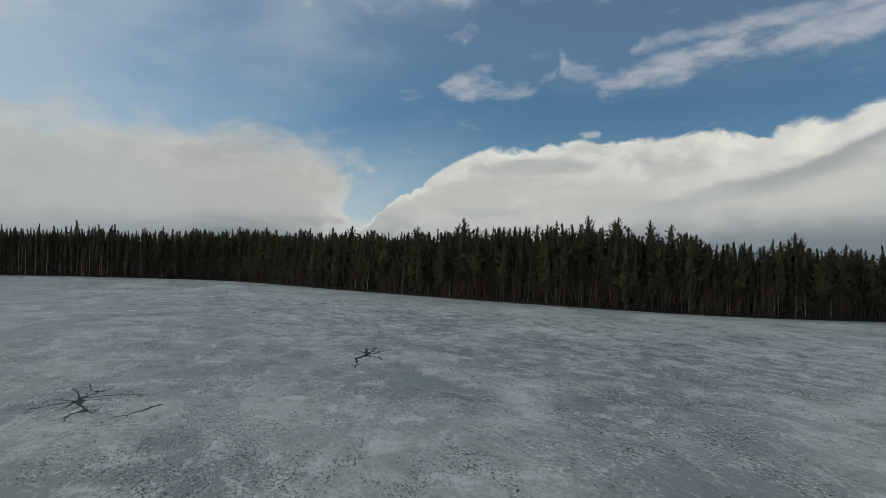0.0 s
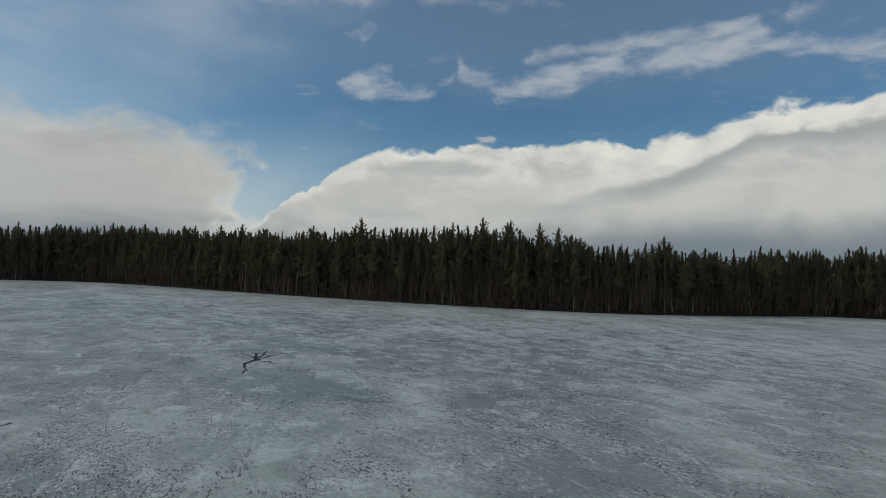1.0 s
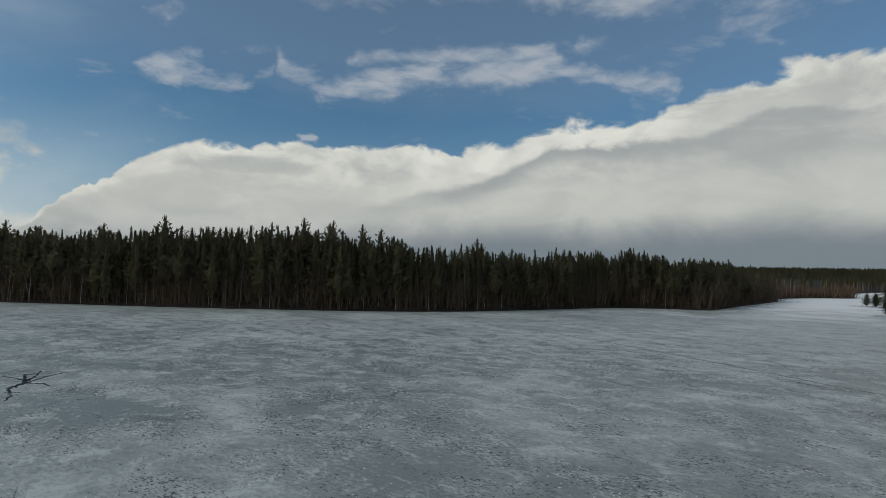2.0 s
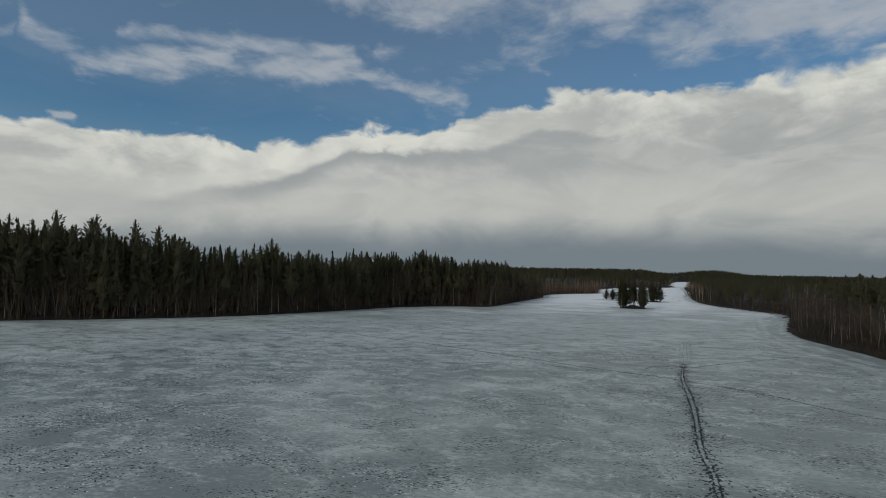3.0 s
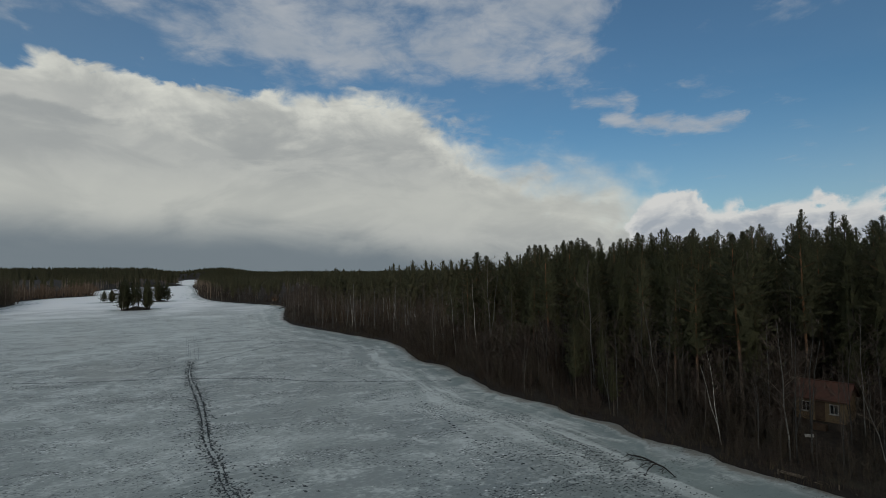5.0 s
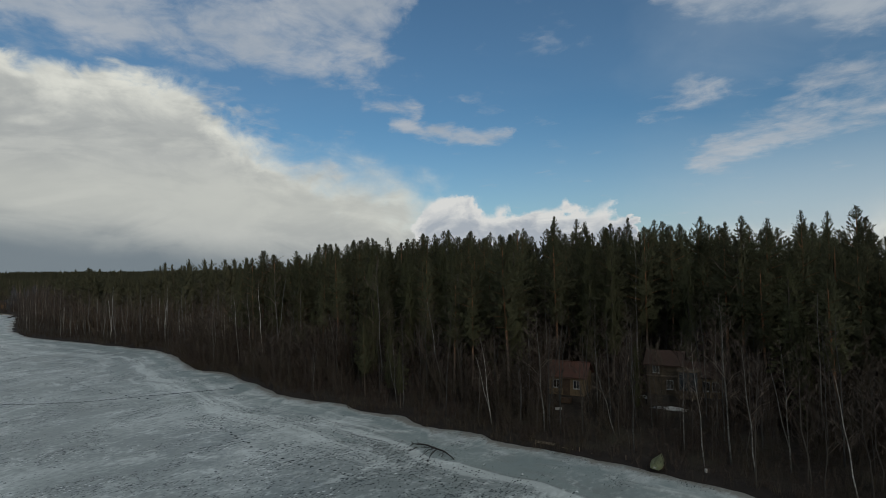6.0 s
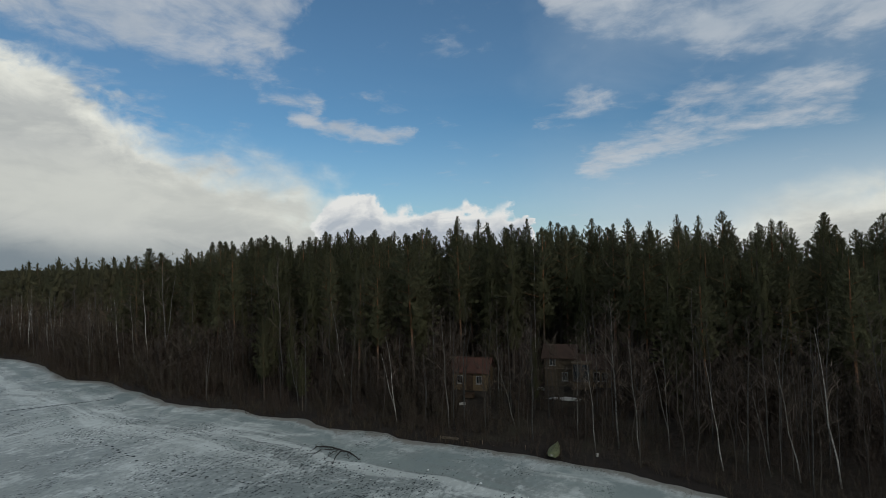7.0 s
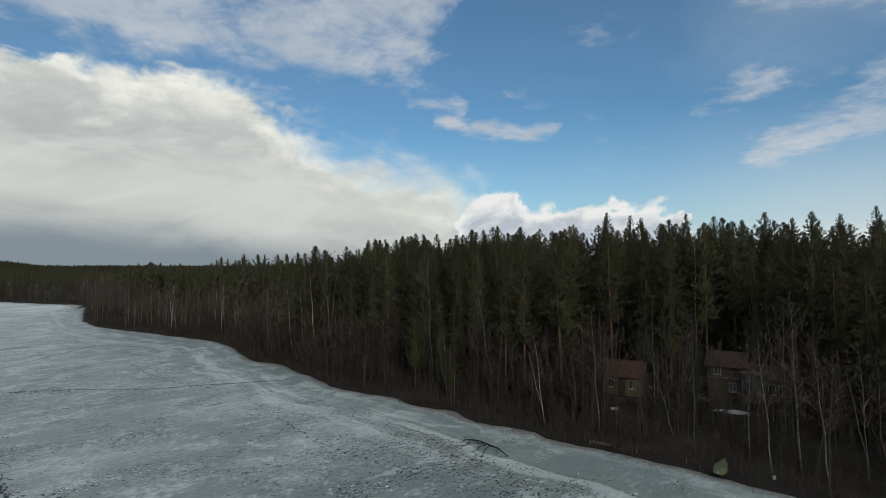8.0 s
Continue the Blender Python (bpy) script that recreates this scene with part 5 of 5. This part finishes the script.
def fallen_branch():
    """A bare bough lying on the ice, its twigs propping it up."""
    top = tagged(new("fallen_branch"), "dark bare fallen branch lying on the ice near shore", "branch")
    top.matrix_basis = pose(46.7, -27.0, 0) @ Matrix.Diagonal((0.86, 0.86, 0.86, 1))
    limbs = [([(3.7, 1.0, 0.08), (2.2, 0.3, 0.25), (0, 0, 0.32), (-1.5, -0.3, 0.36), (-3.6, -0.2, 0.10)], 0.10),
             ([(0.7, 0.3, 0.30), (1.5, 1.6, 0.36), (1.1, 3.1, 0.08)], 0.06),
             ([(-0.5, 0, 0.33), (-1.4, 1.3, 0.36), (-2.7, 2.5, 0.08)], 0.08),
             ([(0, 0, 0.32), (-0.1, 0.9, 0.40), (-0.8, 2.4, 0.10)], 0.06),
             ([(2.2, 0.3, 0.25), (2.9, 1.3, 0.30), (2.6, 2.3, 0.08)], 0.05),
             ([(-1.5, -0.3, 0.36), (-2.4, 0.5, 0.5), (-3.2, 0.9, 0.42)], 0.05)]
    for k, (path, r) in enumerate(limbs):
        path = [Vector(p) for p in path]
        fine = []
        for a, b in zip(path[:-1], path[1:]):
            fine += [a.lerp(b, i / 3) + Vector((R.normal() * 0.05, R.normal() * 0.05, abs(R.normal()) * 0.03)) for i in range(3)]
        fine.append(path[-1])
        taper = np.linspace(r, r * 0.25, len(fine)) if k else r * (0.3 + 0.7 * np.sin(np.linspace(0.15, 3.0, len(fine))))
        v, f = tube(np.array(fine), taper, 7)
        pieces = [(v, f)]
        for q in range(11):
            p = np.array(fine[int(R.integers(1, len(fine)))])
            e = p + np.array([R.normal() * 0.5, R.normal() * 0.5, abs(R.normal()) * 0.25])
            pieces.append(tube([p, (p + e) / 2 + (0, 0, 0.10), e], [0.02, 0.015, 0.006], 4))
        V, F = gather(pieces)
        ob = new("bough" if k == 0 else "side_branch", fast_mesh("bough", V, F, [MAT["wet_bark"]]))
        ob.parent = top


fallen_branch()


# ---- on the near bank ----
def box(bm, x0, x1, y0, y1, z0, z1, bevel=0.012):
    made = bmesh.ops.create_cube(bm, size=1.0, matrix=Matrix.Translation(((x0 + x1) / 2, (y0 + y1) / 2, (z0 + z1) / 2)) @ Matrix.Diagonal((x1 - x0, y1 - y0, z1 - z0, 1)))
    if bevel:
        edges = {e for v in made["verts"] for e in v.link_edges}
        bmesh.ops.bevel(bm, geom=list(edges), offset=bevel, segments=1, affect="EDGES")


def boxes(*rows):
    bm = bmesh.new()
    for row in rows:
        box(bm, *row)
    return bm


def window(parent, x, y, z, w, h):
    """A small casement on the front wall at y."""
    frame_part = part("window", boxes((x - w / 2, x + w / 2, y - 0.06, y + 0.01, z, z + 0.07), (x - w / 2, x + w / 2, y - 0.06, y + 0.01, z + h - 0.07, z + h),
                                      (x - w / 2, x - w / 2 + 0.07, y - 0.06, y + 0.01, z + 0.06, z + h - 0.06), (x + w / 2 - 0.07, x + w / 2, y - 0.06, y + 0.01, z + 0.06, z + h - 0.06),
                                      (x - 0.03, x + 0.03, y - 0.05, y + 0.01, z + 0.06, z + h - 0.06)), MAT["white_paint"], parent, "white-painted window frame")
    part("pane", boxes((x - w / 2 + 0.06, x + w / 2 - 0.06, y - 0.022, y - 0.014, z + 0.06, z + h - 0.06, 0)), MAT["pane"], frame_part, "dark glass pane")
    part("sill", boxes((x - w / 2 - 0.05, x + w / 2 + 0.05, y - 0.12, y, z - 0.05, z - 0.002)), MAT["white_paint"], frame_part)


def gable_roof(x0, x1, y0, y1, eave, rise, over=0.35, thick=0.1):
    """Two slopes with the ridge along x."""
    bm = bmesh.new()
    ym = (y0 + y1) / 2
    k = rise / (ym - y0)
    for s in (-1, 1):
        e = y0 - over if s < 0 else y1 + over
        ze = eave - over * k
        v = [bm.verts.new(p) for p in ((x0 - over, e, ze), (x1 + over, e, ze), (x1 + over, ym, eave + rise), (x0 - over, ym, eave + rise),
                                       (x0 - over, e, ze + thick), (x1 + over, e, ze + thick), (x1 + over, ym, eave + rise + thick), (x0 - over, ym, eave + rise + thick))]
        for f in ((0, 3, 2, 1), (4, 5, 6, 7), (0, 1, 5, 4), (1, 2, 6, 5), (2, 3, 7, 6), (3, 0, 4, 7)):
            bm.faces.new([v[i] for i in f])
    bmesh.ops.recalc_face_normals(bm, faces=bm.faces)
    return bm


def gable_walls(x0, x1, y0, y1, z0, eave, rise):
    bm = bmesh.new()
    ym = (y0 + y1) / 2
    ends = []
    for x in (x0, x1):
        ends.append([bm.verts.new((x, a, b)) for a, b in ((y0, z0), (y1, z0), (y1, eave), (ym, eave + rise), (y0, eave))])
    bm.faces.new(ends[0])
    bm.faces.new(ends[1][::-1])
    for i in range(5):
        j = (i + 1) % 5
        bm.faces.new((ends[0][j], ends[0][i], ends[1][i], ends[1][j]))
    bmesh.ops.recalc_face_normals(bm, faces=bm.faces)
    return bm


def boards(y, x0, x1, z0, z1, parent, mat, pitch=0.16):
    """Horizontal weatherboards over a front wall."""
    n = int((z1 - z0) / pitch)
    first = None
    for i in range(n):
        if first is None:
            first = part("board", boxes((x0, x1, y - 0.028, y - 0.002, 0, pitch - 0.015, 0.006)), mat, parent)
            first.location.z = z0
        else:
            ob = new("board", first.data)
            ob.parent = parent
            ob.location.z = z0 + i * pitch


def cabin():
    top = tagged(new("cabin"), "small tan board cabin with red-brown roof among trees", "cabin")
    top.matrix_basis = pose(47.6, -46.2, 2.75, 0, 0, 211.8)
    part("plinth", boxes((-2.0, 2.0, -1.7, 1.7, -1.2, 0.35)), MAT["stone"], top)
    part("wall", gable_walls(-2.1, 2.1, -1.8, 1.8, 0.35, 2.55, 1.25), MAT["tan_boards"], top)
    boards(-1.8, -2.1, 2.1, 0.37, 2.45, top, MAT["tan_boards"])
    roof = part("roof", gable_roof(-2.1, 2.1, -1.8, 1.8, 2.62, 1.25), MAT["red_roof"], top, "rust-brown sheet roof")
    part("ridge_cap", boxes((-2.46, 2.46, -0.12, 0.12, 3.90, 4.00)), MAT["red_roof"], roof)
    for x in (-1.15, 1.15):
        window(top, x, -1.83, 1.15, 0.72, 0.95)
    part("door", boxes((-0.4, 0.42, -1.87, -1.80, 0.4, 2.25)), MAT["brown_boards"], top, "brown plank door")
    part("step", boxes((-0.6, 0.6, -2.6, -1.85, -0.4, 0.15)), MAT["brown_boards"], top)


def villa():
    """The larger house: a steep two-storey part, a glazed veranda and a low wing."""
    top = tagged(new("house"), "weathered two-storey wooden house with dark roof and veranda", "house")
    top.matrix_basis = pose(37.4, -53.6, 3.5, 0, 0, 210)
    part("plinth", boxes((-3.9, 3.7, -1.6, 2.4, -2.2, 0.3)), MAT["stone"], top)
    part("wall", gable_walls(-3.8, -0.4, -1.6, 2.4, 0.3, 3.6, 1.1), MAT["grey_boards"], top)
    boards(-1.6, -3.8, -0.4, 0.3, 3.5, top, MAT["grey_boards"])
    part("roof", gable_roof(-3.8, -0.4, -1.6, 2.4, 3.66, 1.1), MAT["dark_roof"], top, "dark brown roof")
    part("wing_wall", gable_walls(-0.38, 3.6, -1.2, 2.2, 0.3, 2.5, 1.1), MAT["tan_boards"], top)
    boards(-1.2, 1.5, 3.6, 0.3, 2.4, top, MAT["tan_boards"])
    part("wing_roof", gable_roof(-0.1, 3.6, -1.2, 2.2, 2.56, 1.1), MAT["dark_roof"], top)
    veranda = part("veranda", boxes((-0.6, 1.4, -2.8, -1.62, 0.3, 1.15), (-0.6, -0.48, -2.8, -2.68, 1.1, 3.1), (1.28, 1.4, -2.8, -2.68, 1.1, 3.1), (0.34, 0.46, -2.8, -2.68, 1.1, 3.1),
                                    (-0.7, 1.5, -2.9, -1.3, 3.1, 3.28)), MAT["grey_boards"], top, "pale grey veranda")
    part("glazing", boxes((-0.48, 0.34, -2.76, -2.74, 1.15, 3.1, 0), (0.46, 1.28, -2.76, -2.74, 1.15, 3.1, 0)), MAT["pane"], veranda, "veranda glass")
    part("cornice", boxes((-3.9, -0.75, -1.72, -1.63, 2.28, 2.42)), MAT["old_wood"], top, "bare wooden board")
    for x, z in ((-1.5, 0.95), (-2.9, 2.65)):
        window(top, x, -1.63, z, 0.7, 1.0)
    for x in (2.0, 2.9):
        window(top, x, -1.23, 1.0, 0.7, 1.0)


def rowboat():
    """An upturned clinker boat, keel up, leaning on the bank."""
    top = tagged(new("rowboat"), "pale green upturned rowing boat lying on the bank", "boat")
    bm = bmesh.new()
    rows = []
    n, m = 15, 9
    for i in range(n):
        s = i / (n - 1)
        half = 0.68 * math.sin(math.pi * (0.10 + 0.90 * s) ** 0.85) ** 0.7 * (1 if s < 0.999 else 0.02) if s > 0 else 0.42
        deep = 0.42 + 0.10 * (2 * s - 1) ** 2
        row = []
        for j in range(m):
            a = math.pi * j / (m - 1)
            lap = 0.012 * (j % 2)
            row.append(bm.verts.new((math.cos(a) * (half + lap), (s - 0.5) * 3.3, deep * math.sin(a) ** 0.7 + lap)))
        rows.append(row)
    for a, b in zip(rows[:-1], rows[1:]):
        for j in range(m - 1):
            bm.faces.new((a[j], a[j + 1], b[j + 1], b[j]))
    bm.faces.new(rows[0])
    bmesh.ops.recalc_face_normals(bm, faces=bm.faces)
    part("hull", bm, MAT["boat_paint"], top, "pale green painted hull")
    part("keel", boxes((-0.03, 0.03, -1.6, 1.45, 0.44, 0.58)), MAT["boat_paint"], top)
    part("gunwale", boxes((-0.74, -0.66, -1.2, 0.9, -0.03, 0.05), (0.66, 0.74, -1.2, 0.9, -0.03, 0.05)), MAT["brown_boards"], top, "worn wooden rail")
    part("transom_plate", boxes((-0.12, 0.12, -1.70, -1.655, 0.12, 0.28)), MAT["white_paint"], top, "small white plate")
    x, y = 31.7, -40.9
    top.matrix_basis = pose(x, y, ground_at(x, y) + 0.10, 5, 8, 205) @ Matrix.Diagonal((0.8, 0.8, 0.85, 1))


def shore_staging():
    """Old logs and planks pinned along the water's edge."""
    top = tagged(new("log_staging"), "old brown log and plank staging along the shore", "staging")
    a, b = Vector((42.6, -36.3)), Vector((34.2, -40.2))
    d = b - a
    top.matrix_basis = pose(a.x, a.y, 0.0, 0, 0, math.degrees(math.atan2(d.y, d.x)))
    ln = d.length
    for k, (s, e, y, z, r) in enumerate(((0, 0.55, 0.0, 0.16, 0.13), (0.42, 1.0, -0.16, 0.14, 0.12), (0.05, 0.75, 0.28, 0.26, 0.11))):
        path = [(ln * (s + (e - s) * t), y + R.normal() * 0.03, z + R.normal() * 0.02) for t in np.linspace(0, 1, 6)]
        v, f = tube(path, [r * q for q in (1, 0.98, 0.96, 0.93, 0.9, 0.86)], 9)
        ob = new("log", fast_mesh("log", v, f, [MAT["old_wood"]], shade=True))
        ob.parent = top
    for k in range(9):
        x = 0.15 + k * 0.21
        part("plank", boxes((x, x + 0.18, -0.25, 1.15, 0.34 + R.normal() * 0.01, 0.385)), MAT["old_wood"], top)
    for x in (0.1, ln * 0.5, ln * 0.97):
        v, f = tube([(x, -0.25, -0.4), (x + 0.03, -0.25, 0.62)], [0.06, 0.05], 7)
        ob = new("stake", fast_mesh("stake", v, f, [MAT["old_wood"]]))
        ob.parent = top


def sign_post():
    top = tagged(new("sign_post"), "thin leaning post with a small white board", "sign")
    x, y = 43.5, -40.9
    top.matrix_basis = pose(x, y, ground_at(x, y), 6, -8, 215)
    v, f = tube([(0, 0, -0.3), (0, 0, 1.0), (0.05, 0, 1.9)], [0.035, 0.032, 0.03], 7)
    ob = new("post", fast_mesh("post", v, f, [MAT["old_wood"]]))
    ob.parent = top
    part("board", boxes((-0.42, 0.30, -0.05, -0.02, 1.72, 2.0)), MAT["white_paint"], top, "white board")


def bucket():
    top = tagged(new("bucket"), "small white bucket on the bank", "bucket")
    x, y = 28.2, -42.5
    top.location = (x, y, ground_at(x, y))
    v, f = tube([(0, 0, 0), (0, 0, 0.02), (0, 0, 0.30), (0, 0, 0.32), (0, 0, 0.30)], [0.105, 0.11, 0.145, 0.15, 0.13], 14)
    ob = new("pail", fast_mesh("pail", v, f, [MAT["white_paint"]], shade=True))
    ob.parent = top
    path = [(math.cos(a) * 0.15, 0, 0.30 + math.sin(a) * 0.13) for a in np.linspace(0, math.pi, 9)]
    v, f = tube(path, [0.006] * 9, 5)
    ob = new("handle", fast_mesh("handle", v, f, [MAT["old_wood"]]))
    ob.parent = top


def snow_patch(x, y, lx, ly, turn):
    """A leftover heap of old snow."""
    bm = bmesh.new()
    bmesh.ops.create_icosphere(bm, subdivisions=3, radius=1.0)
    for v in bm.verts:
        k = 1 + 0.9 * noise.noise(v.co * 2.3 + Vector((x, y, 0)))
        v.co = Vector((v.co.x * lx * k, v.co.y * ly * k, max(-0.15, v.co.z * 0.22 * k)))
    ob = part("snow_heap", bm, MAT["old_snow"])
    for p in ob.data.polygons:
        p.use_smooth = True
    ob.matrix_basis = pose(x, y, ground_at(x, y) + 0.05, 0, 0, turn)
    tagged(ob, "dirty leftover heap of snow before the house", "snow")


def boathouse():
    """A small weathered hut on the shore of the far cape, with a low pale jetty beside it."""
    x, y = 343.5, 46.5
    top = tagged(new("boathouse"), "small weathered orange-brown wooden hut on the distant shore", "hut")
    top.matrix_basis = pose(x, y, ground_at(x, y) - 0.1, 0, 0, 262)
    part("wall", gable_walls(-1.7, 1.7, -1.4, 1.4, -0.3, 2.2, 0.9), MAT["hut_boards"], top)
    part("roof", gable_roof(-1.7, 1.7, -1.4, 1.4, 2.26, 0.9), MAT["brown_boards"], top, "brown board roof")
    part("door", boxes((-0.45, 0.45, -1.46, -1.40, 0.0, 1.85)), MAT["brown_boards"], top, "dark plank door")
    jetty = tagged(new("jetty"), "low pale plank jetty along the distant shore", "jetty")
    a, b = Vector((326.5, 46.6)), Vector((305.5, 37.4))
    d = b - a
    jetty.matrix_basis = pose(a.x, a.y, 0, 0, 0, math.degrees(math.atan2(d.y, d.x)))
    n = 14
    for k in range(n):
        u = d.length * k / n
        part("plank", boxes((u, u + d.length / n - 0.06, -0.6, 0.6, 0.40 + R.normal() * 0.015, 0.47, 0)), MAT["pale_planks"], jetty)
    for k in range(5):
        u = d.length * k / 4
        for side in (-0.5, 0.5):
            v, f = tube([(u, side, -0.4), (u, side, 0.42)], [0.08, 0.08], 6)
            ob = new("pile", fast_mesh("pile", v, f, [MAT["old_wood"]]))
            ob.parent = jetty


def leaning_log():
    """A dead trunk that has slid from the headland out over the ice."""
    top = tagged(new("fallen_log"), "dark dead trunk sliding from the headland onto the ice", "log")
    top.matrix_basis = pose(288.0, 31.2, 0)
    v, f = tube([(-0.6, -1.5, 1.9), (0, 0.6, 1.6), (1.2, 3.4, 0.9), (2.2, 6.0, 0.22)], [0.38, 0.34, 0.28, 0.18], 8)
    ob = new("trunk", fast_mesh("log_trunk", v, f, [MAT["wet_bark"]]))
    ob.parent = top
    for k in range(6):
        y = 1.0 + k * 0.8
        p = np.array([0.2 + 0.33 * y, y, 1.5 - 0.22 * y])
        v, f = tube([p, p + (R.normal() * 0.6, 0.5, 0.5), p + (R.normal() * 1.4, 1.0, 0.5)], [0.07, 0.05, 0.02], 5)
        ob = new("snag", fast_mesh("log_snag", v, f, [MAT["wet_bark"]]))
        ob.parent = top


cabin()
villa()
boathouse()
leaning_log()
rowboat()
shore_staging()
sign_post()
bucket()
snow_patch(37.7, -51.2, 1.7, 0.22, 30)
snow_patch(41.6, -51.7, 0.7, 0.2, 20)
